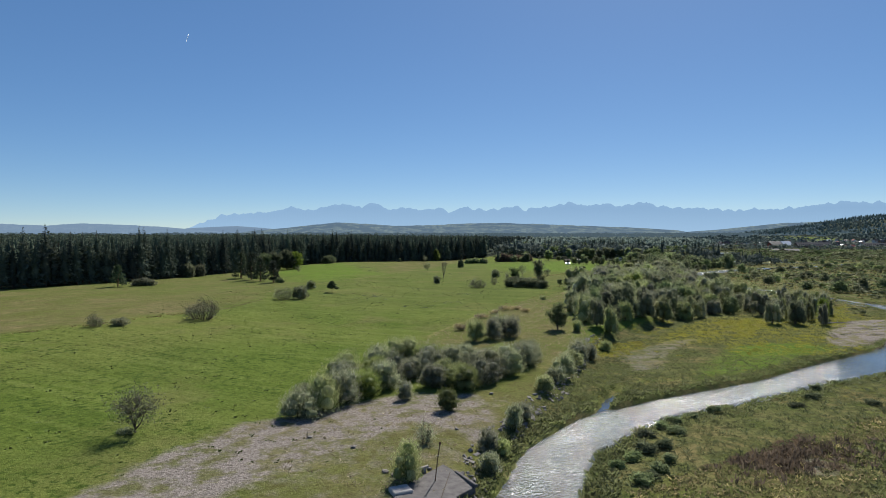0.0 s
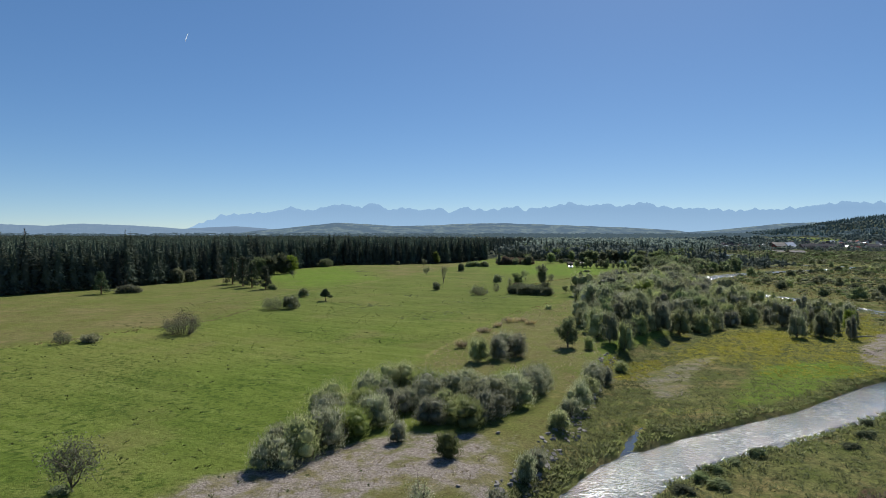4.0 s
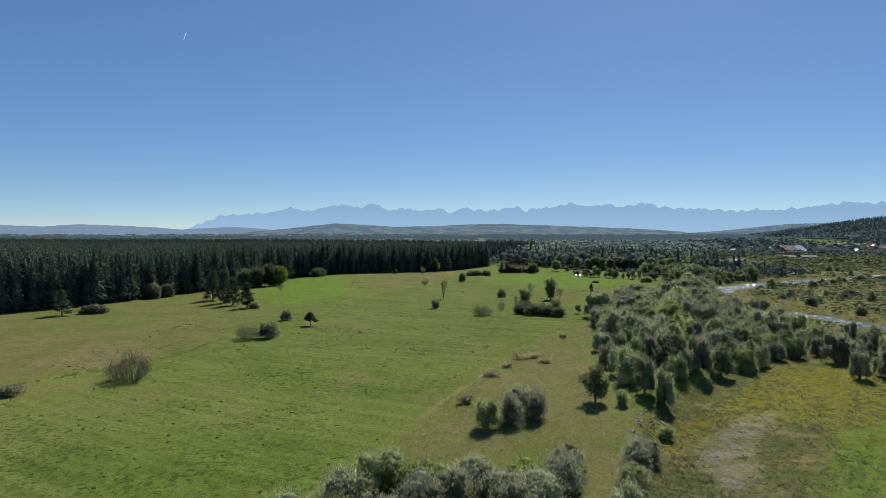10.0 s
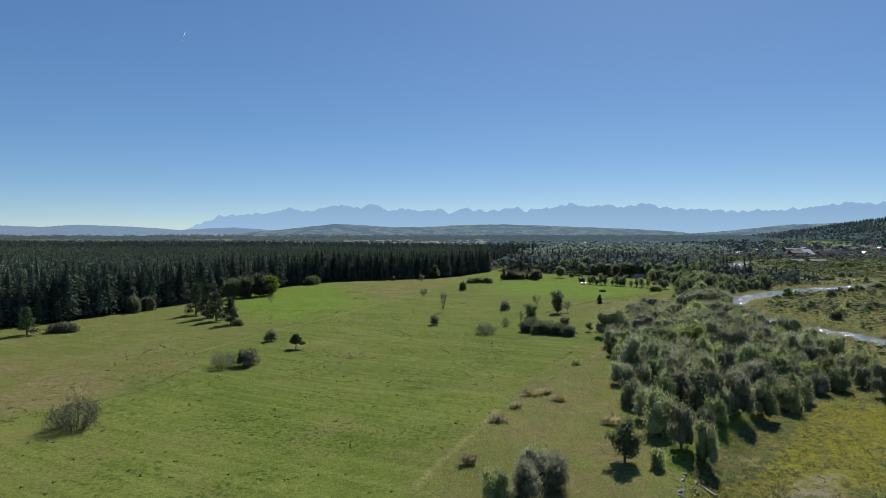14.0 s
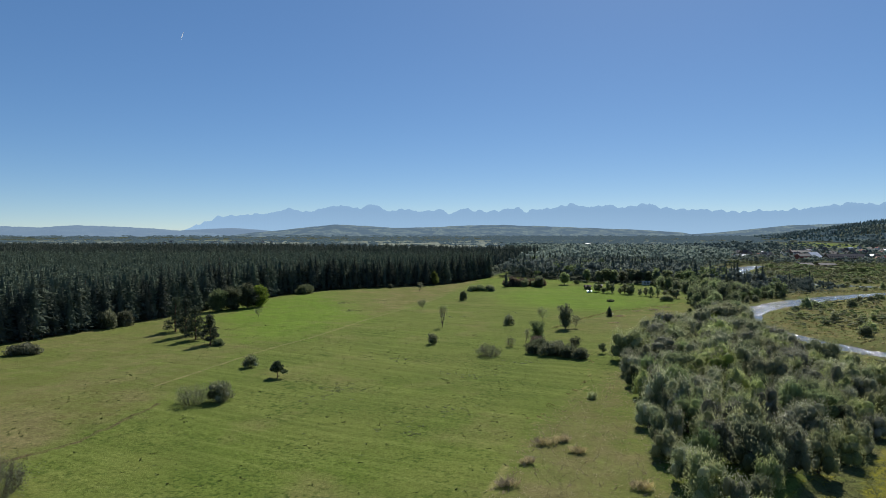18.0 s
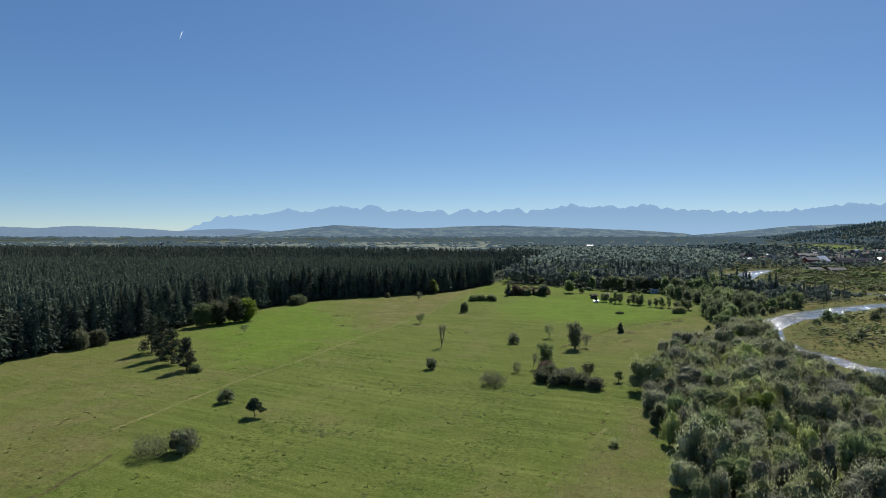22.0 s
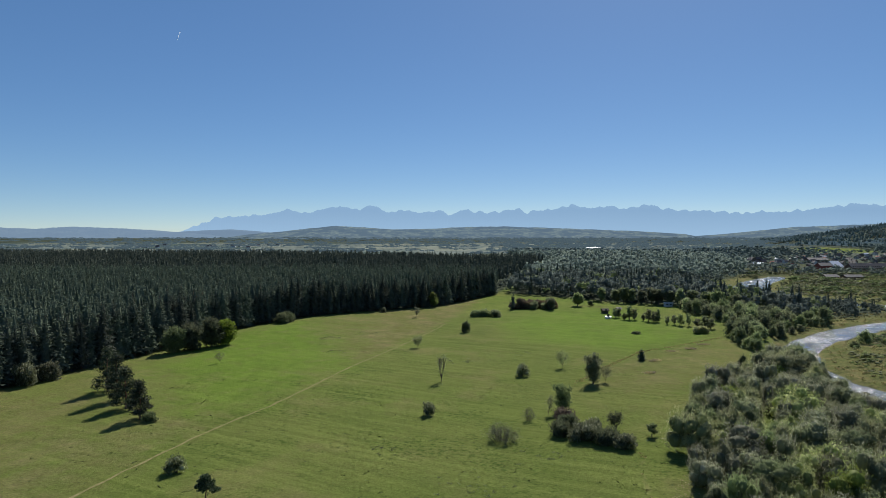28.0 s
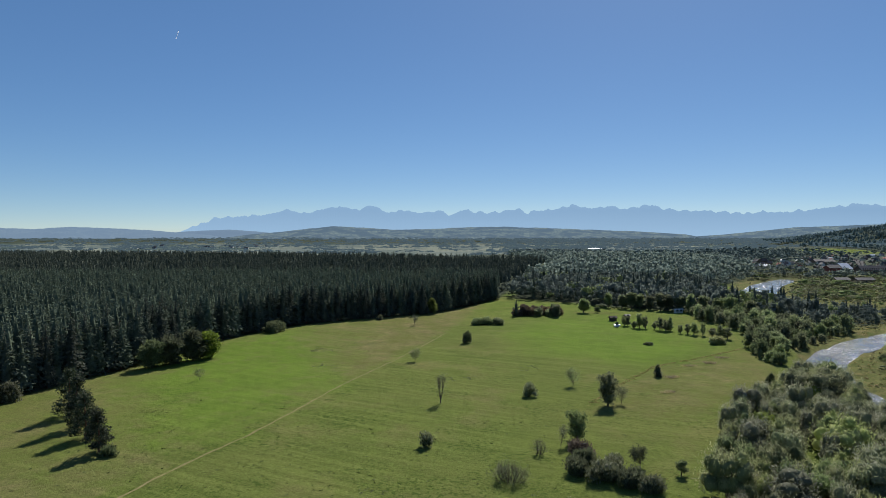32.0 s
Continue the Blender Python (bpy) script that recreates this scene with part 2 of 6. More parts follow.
M_WEED = leaf_material("riverside_weeds", (0.132, 0.17, 0.0426), (0.241, 0.274, 0.0896), None, 0.6, 0.2)
M_REED = leaf_material("dry_reed", (0.25, 0.205, 0.105), (0.46, 0.385, 0.23), None, 0.5, 0.1)
M_HERB = leaf_material("dark_meadow_herbs", (0.08, 0.128, 0.0208), (0.128, 0.184, 0.032), None, 0.5, 0.15)
M_STONE = plain_material("river_stone", (0.13, 0.112, 0.097), (0.36, 0.325, 0.29), 2.5, 0.85, 0.4)
M_BLOCK = plain_material("quarried_block", (0.13, 0.12, 0.108), (0.3, 0.28, 0.255), 2.5, 0.9, 0.5)
M_CONCRETE = plain_material("weathered_concrete", (0.085, 0.078, 0.075), (0.16, 0.148, 0.14), 1.5, 0.9, 0.3)
M_PALE = plain_material("pale_concrete", (0.3, 0.28, 0.26), (0.48, 0.45, 0.42), 2, 0.9, 0.2)
M_RUST = plain_material("rusty_steel", (0.06, 0.035, 0.025), (0.16, 0.09, 0.06), 12, 0.75, 0.3)
M_TIMBER = plain_material("old_timber", (0.04, 0.032, 0.026), (0.11, 0.085, 0.065), 8, 0.85, 0.4)
M_DRIFT = plain_material("bleached_wood", (0.22, 0.2, 0.17), (0.4, 0.37, 0.33), 6, 0.85, 0.4)
M_PLASTER = plain_material("white_plaster", (0.5, 0.48, 0.45), (0.7, 0.68, 0.65), 0.6, 0.9, 0.1)
M_BROWNWALL = plain_material("timber_wall", (0.1, 0.07, 0.05), (0.2, 0.15, 0.11), 0.8, 0.85, 0.2)
M_DARKROOF = plain_material("dark_roof", (0.03, 0.03, 0.035), (0.075, 0.07, 0.075), 0.8, 0.6, 0.2)
M_REDROOF = plain_material("red_roof", (0.19, 0.05, 0.035), (0.32, 0.09, 0.06), 0.8, 0.7, 0.2)
M_METALROOF = plain_material("pale_metal_roof", (0.55, 0.56, 0.58), (0.72, 0.73, 0.75), 0.6, 0.35, 0.1, 0.6)
M_GLASS = plain_material("dark_window", (0.02, 0.025, 0.03), (0.05, 0.055, 0.065), 1, 0.15, 0.0, 0.6)
# backdrop haze is painted: blue emission mixed into slopes and far woods
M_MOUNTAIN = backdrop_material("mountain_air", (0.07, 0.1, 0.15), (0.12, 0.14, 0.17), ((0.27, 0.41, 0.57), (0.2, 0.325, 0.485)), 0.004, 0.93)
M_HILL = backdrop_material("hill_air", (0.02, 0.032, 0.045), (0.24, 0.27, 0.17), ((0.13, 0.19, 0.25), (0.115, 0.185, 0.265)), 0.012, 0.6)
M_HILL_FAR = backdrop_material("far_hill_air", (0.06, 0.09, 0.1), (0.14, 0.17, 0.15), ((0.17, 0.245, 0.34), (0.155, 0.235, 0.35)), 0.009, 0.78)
M_FAR_WOOD = backdrop_material("hazed_distant_wood", (0.05, 0.07, 0.045), (0.1, 0.12, 0.07), ((0.08, 0.12, 0.15), (0.1, 0.15, 0.2)), 0.01, 0.58)
n = Nodes("vapour")
M_VAPOUR = n.end(n.add("ShaderNodeBsdfTranslucent", Color=(0.95, 0.95, 0.95, 1)).outputs[0])


# ---- mesh helpers ----
def make_mesh(name, verts, faces, material, smooth=False):
    """A mesh from arrays: verts (n, 3) and a list of face arrays (m, 3) or (m, 4)."""
    me = bpy.data.meshes.new(name)
    verts = np.asarray(verts, dtype=np.float32)
    faces = [np.asarray(f, dtype=np.int32) for f in (faces if isinstance(faces, list) else [faces]) if len(f)]
    sizes = np.concatenate([np.full(len(f), f.shape[1], dtype=np.int32) for f in faces])
    loops = np.concatenate([f.ravel() for f in faces])
    me.vertices.add(len(verts))
    me.vertices.foreach_set("co", verts.ravel())
    me.loops.add(len(loops))
    me.loops.foreach_set("vertex_index", loops)
    me.polygons.add(len(sizes))
    me.polygons.foreach_set("loop_start", np.concatenate([[0], np.cumsum(sizes)[:-1]]).astype(np.int32))
    if smooth:
        me.polygons.foreach_set("use_smooth", np.ones(len(sizes), dtype=bool))
    me.update(calc_edges=True)
    me.materials.append(material)
    return me


def part(name, data, material, parent, label=""):
    """Links a bmesh or a mesh as one object under a thing or a part."""
    if isinstance(data, bmesh.types.BMesh):
        me = bpy.data.meshes.new(name)
        data.to_mesh(me)
        data.free()
        me.materials.append(material)
        data = me
    ob = new(name, data)
    ob.parent = parent
    return tagged(ob, label) if label else ob


def thing(name, m, label, category, group="", kind=""):
    ob = new(name)
    ob.empty_display_size = 0.3
    ob.matrix_basis = m
    return tagged(ob, label, category, group, kind)


def box_bm(sx, sy, sz, m=Matrix(), bevel=0.0):
    bm = bmesh.new()
    bmesh.ops.create_cube(bm, size=1.0, matrix=m @ Matrix.Diagonal((sx, sy, sz, 1)))
    if bevel:
        bmesh.ops.bevel(bm, geom=bm.edges[:], offset=bevel, segments=1, affect="EDGES")
    return bm


def join_arrays(pieces):
    """Joins (verts, faces) pieces of one face size into one pair."""
    vs, fs, k = [], [], 0
    for v, f in pieces:
        vs.append(v)
        fs.append(np.asarray(f) + k)
        k += len(v)
    return np.concatenate(vs), np.concatenate(fs)


def tube(points, radii, sides=5):
    """A tapered limb along points, closed at its tip."""
    points = np.asarray(points, dtype=float)
    n = len(points)
    along = np.gradient(points, axis=0)
    along /= np.linalg.norm(along, axis=1)[:, None] + 1e-9
    ref = np.array([0.31, 0.95, 0.05])
    u = np.cross(along, ref)
    u /= np.linalg.norm(u, axis=1)[:, None] + 1e-9
    w = np.cross(along, u)
    a = np.arange(sides) * 2 * np.pi / sides
    ring = (np.cos(a)[None, :, None] * u[:, None] + np.sin(a)[None, :, None] * w[:, None]) * np.asarray(radii)[:, None, None]
    v = (points[:, None] + ring).reshape(-1, 3)
    i, j = np.meshgrid(np.arange(n - 1), np.arange(sides), indexing="ij")
    k = (j + 1) % sides
    f = np.stack([i * sides + j, i * sides + k, (i + 1) * sides + k, (i + 1) * sides + j], -1).reshape(-1, 4)
    return v, f


def unit(v):
    return v / (np.linalg.norm(v, axis=-1, keepdims=True) + 1e-9)


def sprigs(rng, centres, axes, length, width, bend=0.12, face=None):
    """One bent, pointed leaf spray per centre; face: the way most of them face."""
    n = len(centres)
    axes = unit(axes)
    facing = unit(rng.normal(size=(n, 3)))
    if face is not None:
        facing = facing + face * 0.7
    side = unit(np.cross(axes, unit(facing)))
    up = np.cross(side, axes)
    length, width = np.broadcast_to(length, n)[:, None], np.broadcast_to(width, n)[:, None]
    v = np.stack([centres - axes * length * 0.5, centres + side * width * 0.5 + up * length * bend,
                  centres + axes * length * 0.5, centres - side * width * 0.5 + up * length * bend], 1).reshape(-1, 3)
    f = np.arange(n * 4).reshape(n, 4)
    return v, f


def along_line(px, py, line):
    """Distance of many points from a line of (x, y, half width), less the half width there."""
    best = np.full(px.shape, 1e9)
    for (x0, y0, w0), (x1, y1, w1) in zip(line[:-1], line[1:]):
        dx, dy = x1 - x0, y1 - y0
        t = np.clip(((px - x0) * dx + (py - y0) * dy) / (dx * dx + dy * dy), 0, 1)
        best = np.minimum(best, np.hypot(px - x0 - t * dx, py - y0 - t * dy) - (w0 + t * (w1 - w0)))
    return best


def inside(px, py, corners):
    """Signed distance, positive inside a polygon."""
    hit = np.zeros(px.shape, dtype=bool)
    for (x0, y0), (x1, y1) in zip(corners, corners[1:] + corners[:1]):
        cross = ((y0 > py) != (y1 > py)) & (px < (x1 - x0) * (py - y0) / (y1 - y0 + 1e-12) + x0)
        hit ^= cross
    d = along_line(px, py, [(x, y, 0) for x, y in corners + corners[:1]])
    return np.where(hit, d, -d)


def ss(a, b, v):
    t = np.clip((v - a) / (b - a), 0, 1)
    return t * t * (3 - 2 * t)


def waves(x, y, scale, seed):
    """Smooth, cheap unevenness from a few crossed waves, about -1 to 1."""
    rng = np.random.default_rng(seed)
    total = np.zeros(np.shape(x))
    for _ in range(7):
        a, p, k = rng.uniform(0, 6.28), rng.uniform(0, 6.28), rng.uniform(0.6, 1.7) / scale
        total = total + np.sin((x * np.cos(a) + y * np.sin(a)) * k * 6.28 + p)
    return total / 4.0


# ---- plan ----
RIVER = [(-14, -60, 4), (-2, 20, 4), (4, 45, 3.6), (8.5, 56, 3.6), (12.5, 67, 3.6), (20, 77, 4.0), (32, 85.5, 4.2), (52, 97, 4.0), (70, 109, 5.5), (91, 121, 7.5),
         (115, 143, 6.5), (134, 172, 5), (142, 202, 4.6), (139, 240, 4.8), (135, 262, 4.8), (129, 283, 4.5), (126, 310, 4), (129, 332, 4.5), (138, 357, 7),
         (161, 386, 7), (190, 411, 8), (224, 434, 7), (256, 452, 6), (300, 470, 5), (318, 495, 5), (290, 522, 6), (250, 538, 6), (236, 570, 8), (240, 605, 11), (262, 652, 13), (298, 712, 13), (340, 765, 12), (366, 800, 6)]
BRANCH = [(-8, -45, 3), (16, -12, 3), (30, 20, 3), (40, 45, 3.0), (45.5, 58, 2.6), (56, 68, 2.4), (80, 82, 2.5), (105, 112, 3), (112, 140, 3)]
INLET = [(20.4, 81.5, 1.1), (21.8, 85.0, 0.8), (23.0, 88.0, 0.9), (24.6, 91.0, 0.7), (27, 95.5, 0.4)]
BROOK = [(41, 247.2, 0.35), (47, 246.7, 0.4), (56, 246.2, 0.4)]
WATER_Z = 0.6
BANK_Y = [-100, 40, 54, 66, 81, 90, 111, 135, 170, 200, 260, 330, 400, 450, 500, 600, 800, 1000]
BANK_X = [-20, 2, 3, 5, 12, 17, 24, 34, 62, 90, 118, 119, 150, 172, 205, 212, 310, 420]
WOOD_Y = [100, 140, 170, 215, 235, 262, 300, 335, 375, 410, 435, 460, 490, 541, 575, 1000, 1300]
WOOD_X = [-380, -300, -230, -170, -146, -127, -117, -104, -98, -84, -70, -45, -8, 20, 41, 147, 60]
PATH_W = [(-62, 205, 0.3), (-53, 238, 0.3), (-49, 252, 0.3), (-43, 268, 0.3), (-37, 290, 0.3), (-30, 317, 0.3), (-16, 359, 0.3), (-9, 383, 0.3), (2, 420, 0.3)]
PATH_E = [(-14, 100, 0.2), (-6, 118, 0.2), (-1, 133, 0.2), (7, 152, 0.2), (17, 182, 0.2), (33, 210, 0.2), (40, 236, 0.2)]
EDGE_W = [(-140, 75, 0), (-100, 108, 0), (-87, 123, 0), (-77, 136, 0), (-67, 155, 0), (-58, 169, 0), (-55, 192, 0)]
THICKET = [(31, 138), (33, 169), (46, 230), (52, 251), (62, 271), (80, 299), (100, 317), (113, 327), (120, 320), (116, 302), (109, 282), (102, 262), (101, 240), (104, 216), (102, 201), (97, 190), (71, 172), (52, 155), (43, 149), (36, 133)]
SCRUB = [(82, 160), (96, 156), (112, 180), (124, 214), (118, 206), (94, 200), (88, 190)]
MIXED_WOOD = [(41, 580), (60, 565), (85, 548), (105, 526), (125, 513), (145, 498), (163, 486), (178, 455), (200, 452), (238, 458), (268, 480), (262, 515), (225, 535), (215, 570), (218, 610), (250, 680), (330, 800), (430, 1000), (480, 1250), (300, 1350), (120, 1300), (147, 1000)]
GRAVEL = [[(-32, 44), (-27, 61), (-22, 71), (-18, 72.5), (-10, 80), (-5, 84), (4, 84), (6, 76), (4, 66), (-2, 72), (-6, 68), (-13, 59), (-22, 46)],
          [(31, 104), (32, 114), (33, 121), (42, 130), (48, 137), (60, 141), (52, 132), (45, 122), (37, 106)],
          [(80, 131), (92, 150), (106, 166), (124, 172), (124, 158), (104, 139), (88, 129)]]
DRY_EAST = [(-8, 112), (-1, 133), (7, 152), (17, 182), (31, 205), (44, 226), (46, 226), (34, 170), (33, 141), (28, 122), (22, 108), (11, 99), (0, 104)]
DRY_FAR = [(39, 292), (52, 315), (74, 347), (98, 364), (122, 384), (128, 372), (106, 320), (78, 296), (60, 283)]
FRESH = [[(-92, 320), (-60, 262), (-46, 270), (-38, 300), (-31, 330), (-48, 372), (-66, 425), (-92, 385)],
         [(70, 352), (40, 372), (30, 420), (60, 470), (96, 480), (110, 440), (116, 398), (96, 368)]]


def bank_x(y):
    return np.interp(y, BANK_Y, BANK_X)


def wood_x(y):
    return np.interp(y, WOOD_Y, WOOD_X)


def height(x, y, fine=True):
    """The ground: a meadow terrace, the flood plain below its bank, river beds and hills."""
    x, y = np.asarray(x, dtype=float), np.asarray(y, dtype=float)
    terrace = 2.6 + 0.9 * ss(80, 150, y) + 0.9 * ss(20, -75, x) * ss(40, 110, y) + 0.4 * waves(x, y, 120, 3) * ss(60, 160, y)
    terrace = terrace + 1.2 * np.exp(-((x + 62) / 30) ** 2 - ((y - 400) / 55) ** 2)
    plain = 1.15 + 0.25 * waves(x, y, 35, 5) + 1.2 * ss(300, 900, y)
    over = x - bank_x(y)
    z = terrace + (plain - terrace) * ss(-4, 3, over)
    z = z + (3.5 + 0.6 * waves(x, y, 300, 8)) * ss(600, 1300, y)
    hill = 60 * np.exp(-((x - 1290) / 270) ** 2 - ((y - 1800) / 380) ** 2) + 14 * np.exp(-((x - 800) / 150) ** 2 - ((y - 1480) / 200) ** 2)
    hill = hill + 40 * np.exp(-((x - 1800) / 450) ** 2 - ((y - 2300) / 500) ** 2)
    z = z + hill + 18 * ss(1500, 3600, y)
    if fine:
        z = z + 0.07 * waves(x, y, 2.3, 11) + 0.12 * waves(x, y, 9, 12) * ss(-2, 6, over)
    for line, deep in ((RIVER, -0.5), (BRANCH, 0.1), (INLET, 0.0)):
        d = along_line(x, y, line)
        z = np.where(d < 4.0, np.minimum(z, np.clip(deep + (WATER_Z + 0.3 - deep) * (d + 0.9) / 1.0, deep, 4.0)), z)
    d = along_line(x, y, BROOK)
    return np.where(d < 0.8, z - 0.35 * ss(0.8, 0.0, d), z)


def z_at(x, y):
    return float(height(np.array([x]), np.array([y]), False)[0])


# ---- ground ----
def spaced(dense_a, dense_b, step, end_a, end_b, grow):
    mid = list(np.arange(dense_a, dense_b + step * 0.5, step))
    s, v, high = step, mid[-1], []
    while v < end_b:
        s = min(s * grow, 110)
        v += s
        high.append(v)
    s, v, low = step, mid[0], []
    while v > end_a:
        s = min(s * grow, 110)
        v -= s
        low.append(v)
    return np.array(low[::-1] + mid + high)


gx = spaced(-64, 64, 1.25, -3300, 3300, 1.035)
gy = spaced(42, 190, 1.25, -400, 4700, 1.022)
GX, GY = np.meshgrid(gx, gy)
px, py = GX.ravel(), GY.ravel()
pz = height(px, py)
nx, ny = len(gx), len(gy)
i, j = np.meshgrid(np.arange(ny - 1), np.arange(nx - 1), indexing="ij")
quads = np.stack([i * nx + j, i * nx + j + 1, (i + 1) * nx + j + 1, (i + 1) * nx + j], -1).reshape(-1, 4)
ground_mesh = make_mesh("ground", np.stack([px, py, pz], 1), quads, M_GROUND, True)


def mask(name, values):
    at = ground_mesh.attributes.new(name, "FLOAT", "POINT")
    at.data.foreach_set("value", np.clip(values, 0, 1).astype(np.float32))


over = px - bank_x(py)
river_d = along_line(px, py, RIVER)
branch_d = along_line(px, py, BRANCH)
west = px - np.interp(py, [p[1] for p in EDGE_W] + [238, 290, 383, 420, 700], [p[0] for p in EDGE_W] + [-54, -38, -10, 2, 60])
straw = np.where(py > 60, ss(6, -8, west), 0) * 0.74
straw = np.maximum(straw, ss(-7, 6, inside(px, py, DRY_EAST)) * 0.6)
straw = np.maximum(straw, ss(-6, 5, inside(px, py, DRY_FAR)) * 0.52)
straw = np.maximum(straw, 0.72 * ss(-6, 3, inside(px, py, [(-24, 40), (-20, 60), (-6, 70), (2, 80), (10, 92), (20, 118), (24, 112), (16, 90), (11, 80), (4, 66), (2, 40)])))
gravel = np.zeros(px.shape)
for ring, weight in zip(GRAVEL, (1.0, 0.54, 0.95)):
    gravel = np.maximum(gravel, weight * ss(-4, 3, inside(px, py, ring)))
gravel = np.maximum(gravel, 0.62 * ss(1.3, 0.5, np.hypot((px - 36) / 6, (py - 62) / 3.2)))
gravel = np.maximum(gravel * 0.9, 0.4 * ss(-5, 3, inside(px, py, [(-30, 38), (-24, 62), (-10, 78), (4, 86), (10, 84), (6, 70), (3, 58), (2, 38)])))
lush = ss(-4, 5, inside(px, py, [(27, 94), (40, 97), (58, 106), (84, 128), (76, 138), (60, 132), (48, 118), (38, 101), (30, 103)]))
fresh = np.zeros(px.shape)
for ring in FRESH:
    fresh = np.maximum(fresh, 0.55 * ss(-22, 16, inside(px, py, ring)))
weed = ss(-3, 2, over) * ss(1500, 700, py)
gold = ss(2, 10, over) * ss(120, 135, py) * ss(215, 165, py) * 0.62
gold = np.maximum(gold, ss(1, 4, over) * ss(70, 90, py) * ss(150, 110, py) * 0.42)

isle = ss(1.5, 5, np.minimum(river_d, branch_d)) * (py < 45 + 0.66 * px) * (px > 8)
mask("fresh", np.maximum(fresh, 0.6 * lush))
mask("herbs", 0.85 * ss(0, -30, px) * ss(165, 110, py))
mask("olive", ss(140, 220, py) * ss(520, 420, py))
patch = isle * ss(-0.2, 0.5, waves(px, py, 14, 68) + 0.4 * waves(px, py, 5, 69))
mask("weed", weed * (1 - patch * 0.85) * (1 - 0.6 * lush) * (1 - ss(1.2, 0.8, np.hypot((px - 445) / 75, (py - 722) / 22))))
straw = np.maximum(straw, patch * 0.85)
mask("gold", gold)
mask("straw", straw * (1 - fresh) * (1 - 0.35 * ss(170, 230, py) * ss(-20, -40, px)))
mask("gravel", gravel)
mask("track", 0.8 * ss(1.0, 0.0, along_line(px, py, PATH_E)))
mask("soil", np.maximum(isle * np.clip(0.26 + 0.24 * waves(px, py, 5, 70), 0, 0.55) + 0.5 * isle * ss(1.25, 0.6, np.hypot((px - 32) / 11, (py - 67) / 7) + 0.3 * waves(px, py, 5, 67)), np.maximum(0.9 * ss(0.8, 0.0, np.abs(along_line(px, py, BROOK))), 0.55 * ss(1.6, 0.3, along_line(px, py, EDGE_W)) * ss(-75, -62, px))))
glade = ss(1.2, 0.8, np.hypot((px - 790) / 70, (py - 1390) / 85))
# the hazed field colours take over with distance
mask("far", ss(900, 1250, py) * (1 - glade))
mask("forest", np.maximum.reduce([ss(2, -6, px - wood_x(py)) * ss(1450, 1300, py) * ss(120, 160, py), ss(0, 12, inside(px, py, MIXED_WOOD)), 0.7 * ss(740, 850, py) * ss(1600, 1400, py) * ss(-10, 20, px - wood_x(py)) * (1 - glade), ss(12, 20, pz) * (py > 1200) * (1 - glade)]))
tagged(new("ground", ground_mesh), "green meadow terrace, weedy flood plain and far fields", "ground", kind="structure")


def grid_z(x, y):
    """The ground mesh's own height at many points."""
    a, b = np.clip(np.searchsorted(gx, x) - 1, 0, nx - 2), np.clip(np.searchsorted(gy, y) - 1, 0, ny - 2)
    u, w = (x - gx[a]) / (gx[a + 1] - gx[a]), (y - gy[b]) / (gy[b + 1] - gy[b])
    z = pz.reshape(ny, nx)
    return np.maximum.reduce([(z[b, a] * (1 - u) + z[b, a + 1] * u) * (1 - w) + (z[b + 1, a] * (1 - u) + z[b + 1, a + 1] * u) * w])


def footpath(line, width, label, seed):
    """A trodden strip, it lies on the grass and wanders a little."""
    pts = np.concatenate([np.linspace((x0, y0), (x1, y1), max(2, int(math.hypot(x1 - x0, y1 - y0) / 1.2)), endpoint=False) for (x0, y0, _), (x1, y1, _) in zip(line[:-1], line[1:])])
    for _ in range(6):
        pts[1:-1] = (pts[:-2] + 2 * pts[1:-1] + pts[2:]) / 4
    pts[:, 0] += 0.25 * waves(pts[:, 0], pts[:, 1], 9, seed)
    d = unit(np.gradient(pts, axis=0))
    side = np.stack([-d[:, 1], d[:, 0]], 1) * (width * np.clip(0.9 + 0.5 * waves(pts[:, 0], pts[:, 1], 6, seed + 1), 0.35, 1.5))[:, None]
    rows = np.stack([pts - side, pts + side], 1).reshape(-1, 2)
    v = np.column_stack([rows, grid_z(rows[:, 0], rows[:, 1]) + 0.06])
    a = np.arange(len(pts) - 1)
    f = np.stack([2 * a, 2 * a + 1, 2 * a + 3, 2 * a + 2], 1)[:, ::-1]
    tagged(new("footpath", make_mesh("footpath", v, f, M_PATH, True)), label, "path", kind="structure")


footpath(PATH_W, 0.3, "narrow trodden path of dry earth across the meadow", 91)

